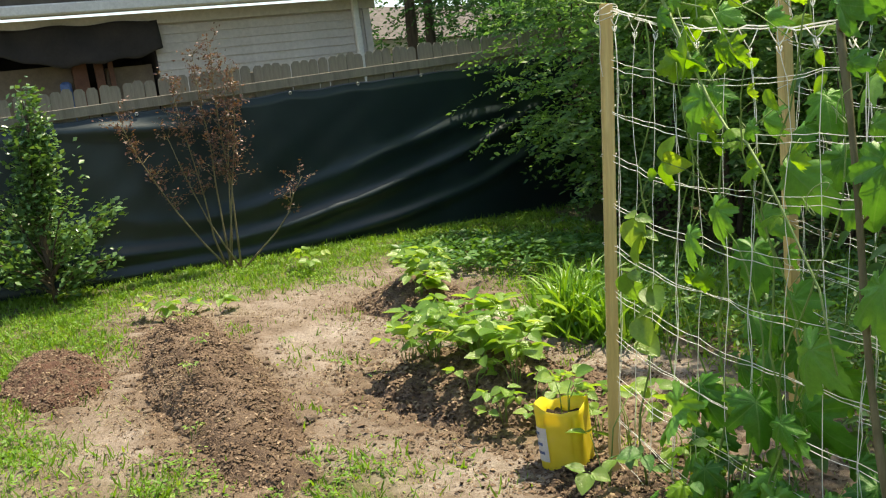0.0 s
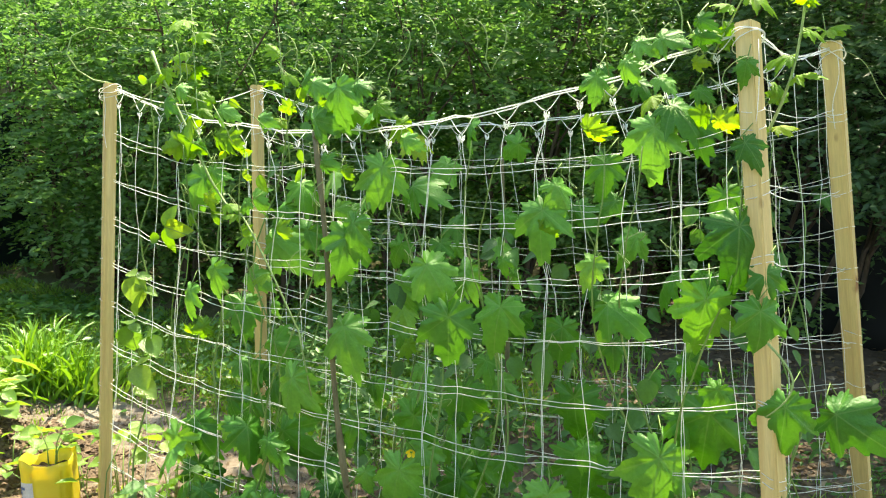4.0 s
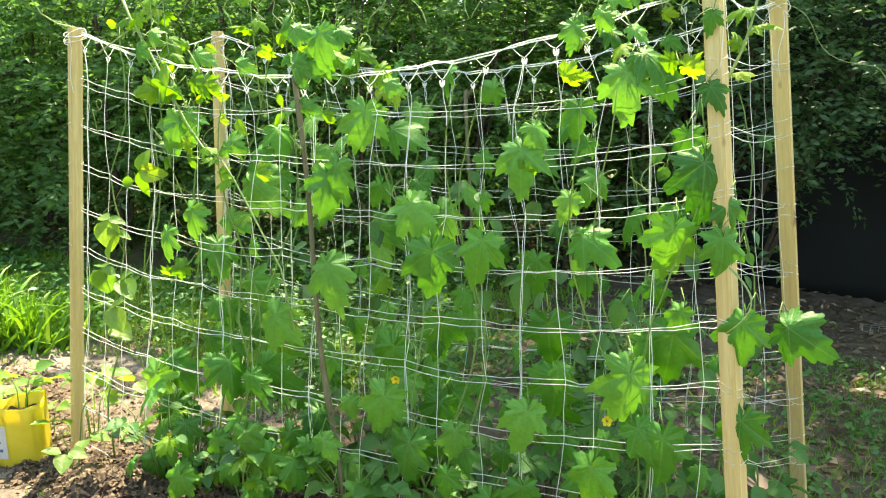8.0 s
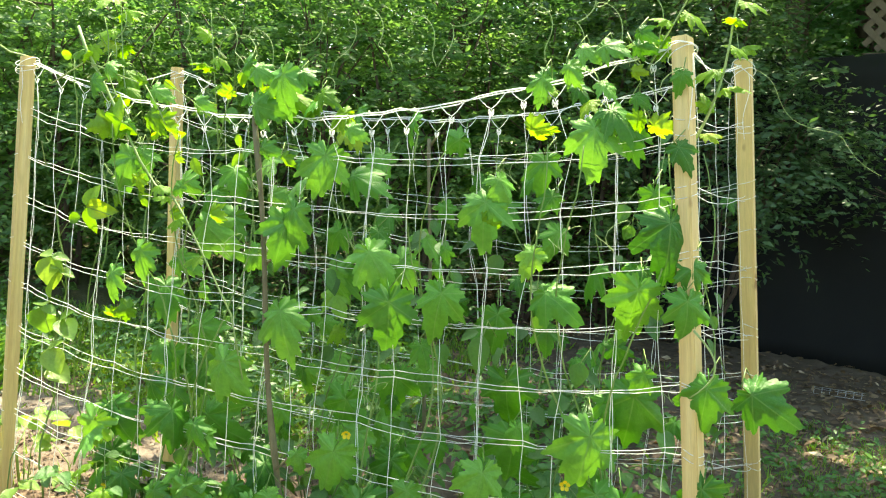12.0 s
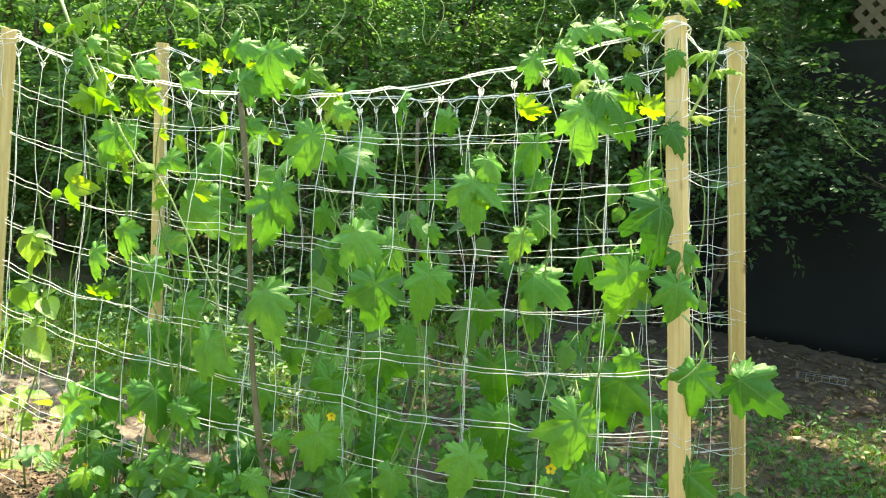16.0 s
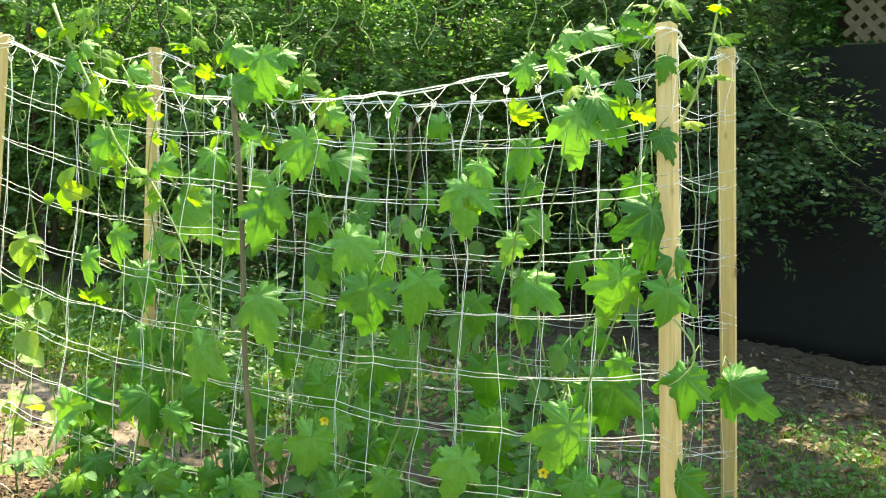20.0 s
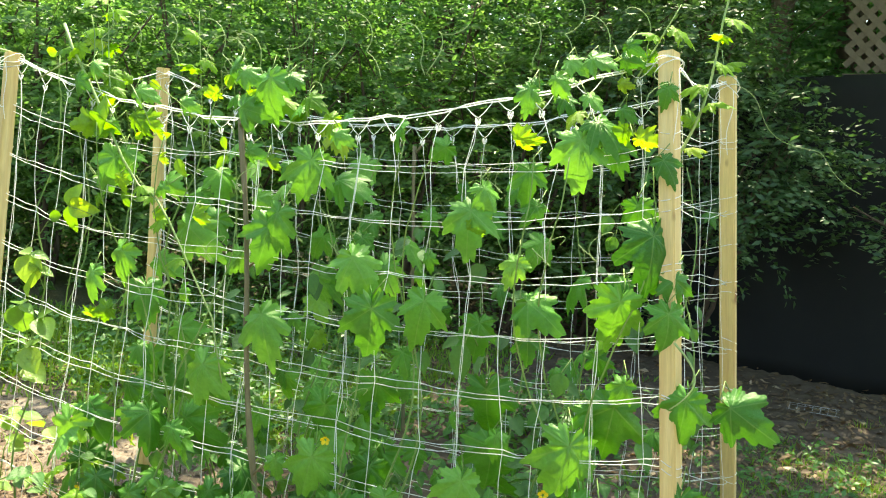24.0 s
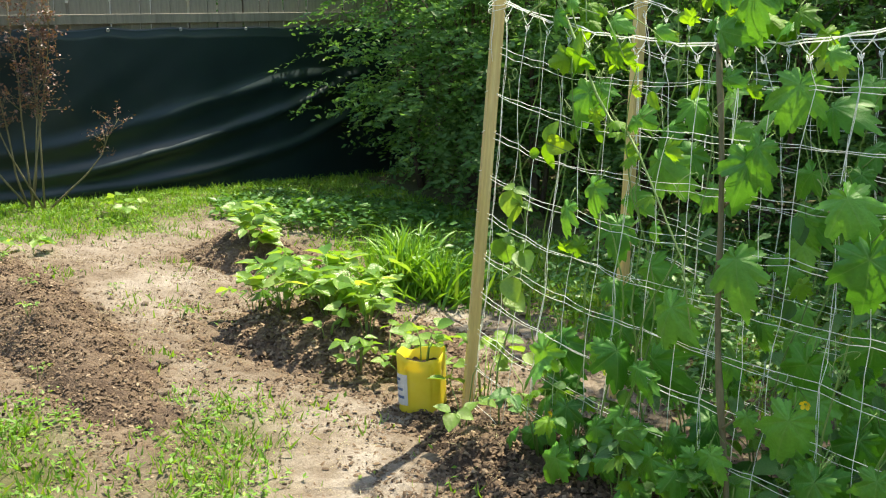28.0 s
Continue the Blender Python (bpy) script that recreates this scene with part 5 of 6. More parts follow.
    for x, y, z, rad in ((0.84, 0.3, 1.76, 0.026), (1.4, 0.0, 1.66, 0.028), (0.22, 0.0, 1.46, 0.022)):
        p, o = host(x, 0.0)
        ring = [Vector((x + rad * math.cos(q) * (1 - 0.04 * q), y + 0.004 * q, z + rad * math.sin(q) * (1 - 0.04 * q))) - o for q in np.linspace(-2.4, 4.2, 26)]
        part("tendril", Shape().tube([ring[0] + Vector((0, 0.02, -0.09))] + ring, 0.0015, 4), M_TENDRIL, p, smooth=True)
    for k in range(15):  # fine curls above the cords
        x = r.uniform(0.15, 2.4)
        p, o = host(x, 0.0)
        z0, ph, w = 1.68 + 0.1 * abs(2 * x / 2.5 - 1), r.uniform(0, 6), r.uniform(-0.12, 0.12)
        curl = [Vector((x + w * q + 0.035 * q * math.cos(q * 7 + ph), r.choice((0.02, 0.02)) + 0.02 * q, z0 + 0.2 * q - 0.05 * q * q + 0.03 * q * math.sin(q * 7 + ph))) - o for q in np.linspace(0, 1.15, 22)]
        part("tendril", Shape().tube(curl, 0.0014, 4), M_TENDRIL, p, smooth=True)


build_vines()


def build_pole_beans():
    """Twining beans with large bright three-part leaves on the net's left end."""
    r = random.Random(55)
    climbing = [ovate_mesh("leaf", M_YOUNG, s, w, d) for s, w, d in ((11, 0.56, 0.2), (12, 0.62, 0.3), (13, 0.5, 0.12))]
    plants = []
    for way in (((0.2, 0.06), (0.22, 0.4), (0.3, 0.8), (0.27, 1.2), (0.36, 1.6), (0.3, 1.8)), ((0.66, 0.08), (0.69, 0.5), (0.7, 1.0), (0.72, 1.3), (0.6, 1.55), (0.5, 1.7), (0.42, 1.95)), ((0.9, 0.1), (0.94, 0.6), (0.88, 1.1), (0.98, 1.45), (1.1, 1.72))):
        x0 = way[0][0]
        o = Vector((x0, front_y(x0, 0.1) + 0.05, 0.02))
        t = thing("pole_bean", "twining pole bean with bright three-part leaves on the net", "vine", tuple(o), "beans climbing the net")
        line = []
        for (xa, za), (xb, zb) in zip(way, way[1:]):
            for q in (0, 0.25, 0.5, 0.75):
                x, z = xa + (xb - xa) * q, (za + (zb - za) * q)
                line.append(Vector((x + 0.016 * math.sin(z * 14), front_y(x, z) + 0.012 + 0.016 * math.cos(z * 14), z if line else 0.0)) - o)
        part("stem", Shape().tube(line, [0.0042 - 0.0022 * k / len(line) for k in range(len(line))], 5), M_STEM, t, smooth=True)
        plants.append((t, o, line))
    for row in BEAN_TOPS:
        x, z, size, lean = row[0] / 100, row[1] / 100, row[2] / 100, radians(row[3])
        p = Vector((x, front_y(x, z) + r.uniform(-0.05, 0.02), z))
        t, o, line = min(plants, key=lambda q: min((p - q[1] - c).length for c in q[2]))
        at = p - o
        node = min(line, key=lambda c: (at - c - Vector((0, 0, 0.05))).length)
        tip = Vector((math.sin(lean), r.uniform(-0.3, 0.2), -math.cos(lean) * 0.9 + 0.1)).normalized()
        up = Vector((r.uniform(-0.5, 0.5), -0.85, r.uniform(-0.6, 0.1)))
        end = at - tip * size * 0.5
        stalk = part("leaf_stalk", Shape().tube([node, node.lerp(end, 0.5) + Vector((0, -0.01, 0.015)), end], 0.0015, 4), M_STEM, t, smooth=True)
        sd = tip.cross(up).normalized()
        if z < 1.0:  # low ones lie open to the sky
            up = Vector((r.uniform(-0.4, 0.4), r.uniform(-0.7, -0.2), 0.8))
        kinds = BEAN_LEAVES if z < 1.0 else climbing
        put_leaf(r.choice(kinds), stalk, end, tip, up, size * (1.15 if z < 1.0 else 1.0))
        if size > 0.085:
            for sg in (1, -1):
                put_leaf(r.choice(kinds), stalk, end, tip * 0.2 + sd * sg + Vector((0, 0.3, r.uniform(-0.2, 0.5))), up, size * r.uniform(0.5, 0.8))


build_pole_beans()


def build_bean(name, label, place, height, leaves, size, seed, meshes, category, group="", spread=0.6):
    """A bushy plant: stems with three-part leaves."""
    r = random.Random(seed)
    t = thing(name, label, category, place, group)
    for k in range(leaves):
        a = r.uniform(0, 6.28)
        z = height * (0.35 + 0.65 * r.random())
        out = spread * height * (0.25 + 0.6 * r.random())
        end = Vector((math.cos(a) * out, math.sin(a) * out, z))
        root = Vector((0.012 * math.cos(a), 0.012 * math.sin(a), -0.04))
        midp = root.lerp(end, 0.55) + Vector((-math.cos(a) * out * 0.25, -math.sin(a) * out * 0.25, z * 0.12))
        stem = part("stem", Shape().tube([root, midp, end], [0.0032, 0.0024, 0.0014], 4), M_STEM, t, smooth=True)
        w = Vector((math.cos(a), math.sin(a), -0.05 + r.uniform(-0.2, 0.25)))
        sd = Vector((-math.sin(a), math.cos(a), 0))
        s = size * r.uniform(0.7, 1.15)
        for d, q in ((w, 1.0), (w * 0.25 + sd * 0.95, 0.88), (w * 0.25 - sd * 0.95, 0.88)):
            up = Vector((r.uniform(-0.6, 0.6), r.uniform(-0.7, 0.5), 1))
            put_leaf(r.choice(meshes), stem, end + d.normalized() * 0.012, d + Vector((0, 0, r.uniform(-0.45, 0.4))), up, s * q)
    return t

# ---- garden beds ----
CHIP = [(-0.5, -0.2, 0), (0.5, -0.15, 0.1), (0.45, 0.2, 0), (-0.45, 0.25, 0.12), (0, 0, 0.3)]
CHIP_F = [(0, 1, 4), (1, 2, 4), (2, 3, 4), (3, 0, 4)]


def build_bed(key, label, mat, chips, chip_mat, size):
    bed = BEDS[key]
    cx, cy, rx, ry, h, rot, seed = bed
    rad = max(rx, ry) * 1.2
    n = int(2 * rad / 0.035)
    g = np.linspace(-rad, rad, n)
    gx, gy = np.meshgrid(cx + g, cy + g, indexing="ij")
    z = ground_z(gx, gy) + bed_height(gx, gy, bed) + 0.007 * np.random.default_rng(seed).standard_normal(gx.shape)
    c, s = math.cos(radians(rot)), math.sin(radians(rot))
    u, v = (c * (gx - cx) + s * (gy - cy)) / rx, (-s * (gx - cx) + c * (gy - cy)) / ry
    inside = (u * u + v * v) < 1.5
    t = thing("garden_bed", label, "garden bed", (cx, cy, 0))
    idx = -np.ones(gx.shape, int)
    idx[inside] = np.arange(inside.sum())
    verts = np.stack([gx[inside] - cx, gy[inside] - cy, z[inside]], 1)
    faces = []
    for i in range(n - 1):
        for j in range(n - 1):
            q = (idx[i, j], idx[i + 1, j], idx[i + 1, j + 1], idx[i, j + 1])
            if min(q) >= 0:
                faces.append([int(a) for a in q])
    part("mound", Shape().add(verts, faces), mat, t, smooth=True)
    r = np.random.default_rng(seed + 50)
    a, d = r.random(chips) * 6.283, np.where(r.random(chips) < 0.82, np.sqrt(r.random(chips)) * 1.05, 1.0 + 0.38 * np.abs(r.standard_normal(chips)))
    x, y = c * d * np.cos(a) * rx - s * d * np.sin(a) * ry, s * d * np.cos(a) * rx + c * d * np.sin(a) * ry
    zz = ground_z(cx + x, cy + y) + np.maximum(bed_height(cx + x, cy + y, bed), 0) + 0.002
    tip = r.standard_normal((chips, 3)) * np.array([1, 1, 0.35])
    up = np.array([0, 0, 1.0]) + 0.5 * r.standard_normal((chips, 3))
    part("crumb_layer", scatter_mesh("crumb_layer", CHIP, CHIP_F, np.stack([x, y, zz], 1), tip, up, size * (0.4 + 1.2 * r.random(chips) ** 2), chip_mat), chip_mat, t, kind="stuff")
    return t


build_bed("trellis", "long low mound of dark wood mulch under the trellis", M_MULCH, 34000, M_CHIP, 0.02)
build_bed("bean", "heaped dark soil mound planted with beans", M_DUG, 15000, M_CRUMB, 0.026)
build_bed("far_bean", "small dark soil mound with one leafy plant", M_DUG, 6000, M_CRUMB, 0.02)
build_bed("seed", "long bed of dug brown soil with tiny seedlings", M_DUG, 26000, M_CRUMB, 0.017)
build_bed("red", "low heap of reddish brown mulch", M_REDMULCH, 8000, M_CRUMB, 0.017)


def ground_at(x, y):
    z = float(ground_z(x, y))
    return z + max([0.0] + [float(bed_height(np.float64(x), np.float64(y), b)) for b in BEDS.values()])


def build_clods():
    """Loose clods and stones of bare soil."""
    r = random.Random(5)
    for k in range(120):
        x, y = (r.uniform(-3.6, 0.3), r.uniform(-1.7, 0.2)) if k < 50 else (r.uniform(-3.0, -0.7), -1.3 + r.choice((-0.33, 0.36)) * r.uniform(0.5, 1.2))
        s = 0.01 + 0.022 * r.random() ** 2
        bm = bmesh.new()
        bmesh.ops.create_icosphere(bm, subdivisions=1, radius=s)
        for v in bm.verts:
            v.co *= r.uniform(0.75, 1.2)
            v.co.z *= 0.65
        o = part("soil_clod", bm, M_CLOD, None, smooth=False)
        o.location = (x, y, ground_at(x, y) + s * 0.3)
        tagged(o, "small clod of dry brown soil on bare ground", "clod", "clods on the soil")


build_clods()


def build_crumbs():
    """Fine crumbs and bits strewn over the bare soil between the beds."""
    r = np.random.default_rng(31)
    n = 110000
    x, y = r.uniform(-4.2, 0.9, n), r.uniform(-2.3, 1.0, n)
    keep = r.random(n) < np.clip(0.45 + 0.6 * wave(x, y, 2.7, 13), 0.06, 1) * (1 - 0.7 * turf(x, y))
    for b in BEDS.values():
        keep &= bed_height(x, y, b) < 0.01
    x, y = x[keep], y[keep]
    m = len(x)
    place = np.stack([x, y, ground_z(x, y) + 0.002], 1)
    me = scatter_mesh("soil_crumbs", CHIP, CHIP_F, place, r.standard_normal((m, 3)) * np.array([1, 1, 0.3]), np.array([0, 0, 1.0]) + 0.4 * r.standard_normal((m, 3)), 0.004 + 0.016 * r.random(m) ** 4, M_CRUMB)
    tagged(new("soil_crumbs", me), "brown crumbs and bits strewn on pale soil", "soil", kind="stuff")


build_crumbs()

for k, (x, y, h, n) in enumerate([(-1.6, -0.28, 0.2, 9), (-1.35, -0.22, 0.26, 10), (-1.5, 0.0, 0.28, 11), (-1.15, -0.05, 0.27, 11), (-1.0, 0.1, 0.24, 9), (-1.3, 0.2, 0.26, 10), (-0.8, -0.02, 0.2, 5), (-0.62, -0.02, 0.16, 3), (-1.75, 0.1, 0.24, 9), (-0.9, -0.2, 0.12, 3), (-0.55, 0.12, 0.2, 4), (-0.68, -0.14, 0.14, 3), (-0.45, -0.02, 0.13, 3)]):
    build_bean("bean_plant", "bushy young bean plant with broad bright leaves", (x, y, ground_at(x, y)), h + 0.03, n + (4 if h > 0.21 else 1), 0.122 if h > 0.21 else 0.075, 100 + k, BEAN_LEAVES, "plant", "beans on the mound", 0.85)
for k, (x, y, h, n) in enumerate([(-2.95, 0.3, 0.24, 9), (-2.75, 0.2, 0.18, 6), (-3.2, 0.4, 0.22, 6)]):
    build_bean("bean_plant", "leafy green plant on the far soil mound", (x, y, ground_at(x, y)), h, n + 3, 0.13, 120 + k, BEAN_LEAVES, "plant", "", 0.8)
for k, (x, y) in enumerate([(-2.9, -1.35), (-2.3, -1.3), (-1.75, -1.4), (-1.3, -1.45), (-3.3, -1.3), (-2.6, -0.75), (-1.9, -0.6)]):
    build_bean("seedling", "tiny yellow-green seedling in bare soil", (x, y, ground_at(x, y)), 0.07, 3, 0.035, 140 + k, BEAN_LEAVES, "seedling", "seedlings in the soil", 0.9)
for k, (x, y, h, n) in enumerate([(-3.85, -1.4, 0.16, 7), (-3.7, -1.05, 0.12, 5), (-4.6, -0.15, 0.2, 5)]):
    build_bean("squash_plant", "small pale-leaved squash plant at the lawn's edge", (x, y, ground_at(x, y)), h, n, 0.1, 150 + k, BEAN_LEAVES, "plant", "", 1.2)
# low plants crowding the foot of the trellis
rl = random.Random(77)
for k in range(28):
    x = 0.5 + 2.15 * (k + rl.random()) / 28
    y = rl.choice((-0.14, -0.05, 0.08, 0.5)) + rl.uniform(-0.06, 0.06)
    if x < 0.8:
        y = rl.uniform(-0.12, 0.12)
    h = rl.uniform(0.16, 0.3) if y < 0.12 else rl.uniform(0.25, 0.5)
    build_bean("cowpea_plant", "low leafy cowpea plant at the trellis foot", (x, y, ground_at(x, y) - 0.01), h, rl.randint(4, 7) if x < 1.0 else rl.randint(7, 10), rl.uniform(0.06, 0.09), 200 + k, LOW_LEAVES + (INNER_LEAVES + YOUNG_LEAVES[:1] if x < 1.2 else []), "plant", "low plants under the trellis", 0.8)
for k in range(7):  # darker ones in the shade inside the trellis
    x, y = rl.uniform(1.2, 2.6), rl.uniform(0.2, 0.75)
    build_bean("cowpea_plant", "leafy cowpea plant in the shade inside the trellis", (x, y, ground_at(x, y) - 0.01), rl.uniform(0.22, 0.42), rl.randint(6, 9), rl.uniform(0.08, 0.11), 260 + k, LOW_LEAVES, "plant", "low plants under the trellis", 0.6)
for k, (x, y) in enumerate([(0.12, -0.12), (-0.02, 0.1), (0.05, 0.3), (-0.35, 0.15), (0.25, 0.25)]):
    build_bean("cowpea_plant", "thin cowpea seedling beside the pine stake", (x, y, ground_at(x, y) - 0.01), rl.uniform(0.2, 0.42), 4, 0.085, 240 + k, BEAN_LEAVES, "plant", "low plants under the trellis", 0.5)


def build_clump():
    """Broad-bladed grassy clump behind the beans."""
    for k, (x, y, n, h) in enumerate([(-1.78, 0.82, 150, 0.4), (-1.48, 0.95, 120, 0.36), (-2.15, 1.1, 110, 0.38)]):
        t = thing("grass_clump", "tall clump of arching broad green blades", "plant", (x, y, ground_at(x, y)), "grassy clumps")
        r = random.Random(300 + k)
        for b in range(n // 3):
            a, lean, L = r.uniform(0, 6.28), r.uniform(0.3, 1.25), h * r.uniform(0.7, 1.3)
            base = Vector((r.uniform(-0.14, 0.14), r.uniform(-0.12, 0.12), 0))
            d, sd = Vector((math.cos(a), math.sin(a), 0)), Vector((-math.sin(a), math.cos(a), 0))
            w = r.uniform(0.006, 0.011)
            verts, faces = [], []
            for q in range(7):
                s = q / 6
                c = base + d * (lean * L * s ** 1.6) + Vector((0, 0, L * (s - 0.42 * lean * s * s * s)))
                ww = w * (0.5 + 1.4 * s) * (1 - s ** 3) + 0.0008
                verts += [tuple(c - sd * ww), tuple(c + Vector((0, 0, -0.003))), tuple(c + sd * ww)]
            for q in range(6):
                i = q * 3
                faces += [(i, i + 1, i + 4, i + 3), (i + 1, i + 2, i + 5, i + 4)]
            part("blade", Shape().add(verts, faces), M_CLUMP, t, smooth=True)
        # finer blades between
        g = np.random.default_rng(310 + k)
        m = n * 2
        place = np.stack([g.normal(0, 0.12, m), g.normal(0, 0.1, m), np.zeros(m)], 1)
        tip = np.stack([g.normal(0, 0.55, m), g.normal(0, 0.55, m), np.ones(m)], 1)
        part("blade_tuft", scatter_mesh("blade_tuft", BLADE, BLADE_F, place, tip, g.standard_normal((m, 3)), h * (0.4 + 0.6 * g.random(m)), M_CLUMP), M_CLUMP, t, kind="stuff")


build_clump()


def build_cover():
    """Low creeping leaves between the beans and the fence, and weeds near the shade."""
    r = np.random.default_rng(9)
    t = tagged(new("creeping_plants", None), "low creeping green leaves covering shaded ground", "ground cover", kind="stuff")
    n = 5200
    x, y = r.uniform(-5.3, -2.3, n), r.uniform(0.55, 2.7, n)
    keep = (wave(x, y, 1.4, 8) + 0.9 * np.exp(-(((x + 3.7) / 0.9) ** 2 + ((y - 1.35) / 0.6) ** 2)) > 0.15)
    x, y = x[keep], y[keep]
    n = len(x)
    z = ground_z(x, y) + 0.03 + 0.19 * r.random(n) * np.exp(-(((x + 3.6) / 1.0) ** 2 + ((y - 1.35) / 0.7) ** 2))
    tip = r.standard_normal((n, 3)) * np.array([1, 1, 0.25])
    up = np.array([0, 0, 1.0]) + 0.3 * r.standard_normal((n, 3))
    part("leaves", scatter_mesh("leaves", LEAF, LEAF_F, np.stack([x, y, z], 1), tip, up, 0.05 + 0.06 * r.random(n), M_GROUNDCOVER), M_GROUNDCOVER, t, kind="stuff")


def build_understory():
    """Weeds and ivy on the shaded ground behind the trellis."""
    r = np.random.default_rng(19)
    t = tagged(new("woodland_weeds", None), "mixed green weeds on shaded ground behind the trellis", "weeds", kind="stuff")
    c = 430
    cx, cy = r.uniform(-1.7, 2.4, c), r.uniform(0.95, 4.2, c)
    keep = ((cx < 0.1) | (cy < 2.9) & (cx < 1.9)) & (wave(cx, cy, 2.0, 11) > -0.35)
    cx, cy = cx[keep], cy[keep]
    k = 52
    x = cx[:, None] + r.normal(0, 0.11, (len(cx), k))
    y = cy[:, None] + r.normal(0, 0.11, (len(cx), k))
    h = r.uniform(0.1, 0.5, (len(cx), 1)) * np.where(cx > 0.1, 0.7, 1.0)[:, None] * r.random((len(cx), k))
    place = np.stack([x, y, ground_z(x, y) + 0.02 + h], -1).reshape(-1, 3)
    n = len(place)
    tip = r.standard_normal((n, 3)) * np.array([1, 1, 0.4])
    part("leaves", scatter_mesh("leaves", LEAF, LEAF_F, place, tip, np.array([0, -0.2, 1.0]) + 0.4 * r.standard_normal((n, 3)), 0.03 + 0.045 * r.random(n), M_GROUNDCOVER), M_GROUNDCOVER, t, kind="stuff")


def build_corner_weeds():
    """Low weeds and ivy near the right-hand stakes."""
    r = np.random.default_rng(29)
    c = 330
    cx, cy = r.uniform(2.2, 4.8, c), 0.2 + 2.9 * r.random(c) ** 1.3
    k = 16
    x = cx[:, None] + r.normal(0, 0.07, (c, k))
    y = cy[:, None] + r.normal(0, 0.07, (c, k))
    h = r.uniform(0.02, 0.14, (c, 1)) * r.random((c, k))
    place = np.stack([x, y, ground_z(x, y) + 0.015 + h], -1).reshape(-1, 3)
    n = len(place)
    me = scatter_mesh("corner_weeds", LEAF, LEAF_F, place, r.standard_normal((n, 3)) * np.array([1, 1, 0.4]), np.array([0, -0.2, 1.0]) + 0.4 * r.standard_normal((n, 3)), 0.02 + 0.035 * r.random(n), M_GROUNDCOVER)
    tagged(new("corner_weeds", me), "low green weeds on leaf litter by the stakes", "weeds", kind="stuff")


build_cover()
build_understory()
build_corner_weeds()


def build_grass():
    r = np.random.default_rng(12)

    def field(name, label, n, x0, x1, y0, y1, lo, hi, mat, wide, power=1.0):
        x, y = r.uniform(x0, x1, n), r.uniform(y0, y1, n)
        dens = turf(x, y) * np.clip(0.55 + 0.6 * wave(x, y, 5.5, 3), 0.03, 1) + 0.3 * np.clip(wave(x, y, 4.1, 9) + 0.4 * wave(x, y, 13, 1) - 0.2, 0, 1)
        for b in BEDS.values():
            dens = dens * np.where(bed_height(x, y, b) > 0.015, 0.03, 1)
        keep = r.random(n) < dens ** power
        x, y = x[keep], y[keep]
        m = len(x)
        place = np.stack([x, y, ground_z(x, y) - 0.004], 1)
        tip = np.stack([r.normal(0, 0.5, m), r.normal(0, 0.5, m), np.ones(m)], 1)
        size = lo + (hi - lo) * r.random(m) ** 2
        tpl = [(a * wide, b, c) for a, b, c in BLADE]
        me = scatter_mesh(name, tpl, BLADE_F, place, tip, r.standard_normal((m, 3)), size, mat)
        ob = new(name, me)
        tagged(ob, label, "grass", kind="stuff")

    field("lawn_grass", "short bright weedy grass along fence and path", 250000, -6.2, 0.9, -3.2, 2.8, 0.022, 0.078, M_GRASS, 2.0)
    field("lawn_grass", "thin weeds and grass on shaded leaf litter", 70000, 1.9, 6.0, 0.6, 4.2, 0.02, 0.08, M_GRASS, 1.3)
    field("lawn_grass", "low weeds and grass on the shaded ground behind the trellis", 60000, -2.4, 2.3, 0.9, 4.4, 0.03, 0.11, M_GRASS, 2.2)
    field("lawn_grass", "thin weedy grass on the open garden ground", 70000, 0.9, 8.0, -5.4, -1.4, 0.03, 0.08, M_GRASS, 2.2)
    field("lawn_grass", "thin weedy grass along the garden's near end", 70000, -6.2, 0.9, -5.4, -3.2, 0.03, 0.08, M_GRASS, 2.2)
    # broad little weed leaves in the lawn
    n = 190000
    x, y = r.uniform(-6.0, 0.9, n), r.uniform(-3.0, 2.6, n)
    keep = r.random(n) < turf(x, y) * np.clip(0.5 + 0.8 * wave(x, y, 3.3, 6), 0.05, 1) * (0.15 + 1.7 * (wave(x, y, 12, 7) > 0.05)) + 0.05 * np.clip(wave(x, y, 5.3, 2), 0, 1)
    for b in BEDS.values():
        keep &= bed_height(x, y, b) < 0.01
    x, y = x[keep], y[keep]
    m = len(x)
    place = np.stack([x, y, ground_z(x, y) + 0.008 + 0.03 * r.random(m)], 1)
    tip = r.standard_normal((m, 3)) * np.array([1, 1, 0.3]) + np.array([0, 0, 0.25])
    me = scatter_mesh("lawn_weeds", LEAF, LEAF_F, place, tip, np.array([0, 0, 1.0]) + 0.35 * r.standard_normal((m, 3)), 0.012 + 0.024 * r.random(m), M_GRASS)
    tagged(new("lawn_weeds", me), "small broad weed leaves among the grass", "weeds", kind="stuff")
    # tall grass at the fence's foot
    n = 2600
    s = r.uniform(-5.4, 3.4, n)
    o = 0.12 + 0.25 * r.random(n)
    px, py = FENCE_O.x + FENCE_D.x * s + FENCE_N.x * o, FENCE_O.y + FENCE_D.y * s + FENCE_N.y * o
    place = np.stack([px, py, ground_z(px, py)], 1)
    tip = np.stack([r.normal(0, 0.4, n), r.normal(0, 0.4, n), np.ones(n)], 1)
    me = scatter_mesh("fence_grass", BLADE, BLADE_F, place, tip, r.standard_normal((n, 3)), 0.035 + 0.075 * r.random(n) ** 2, M_GRASS)
    tagged(new("fence_grass", me), "longer grass growing along the fence foot", "grass", kind="stuff")
    # dead leaves and straw
    n = 5200
    x, y = r.uniform(-2.2, 6, n), r.uniform(0.6, 6.5, n)
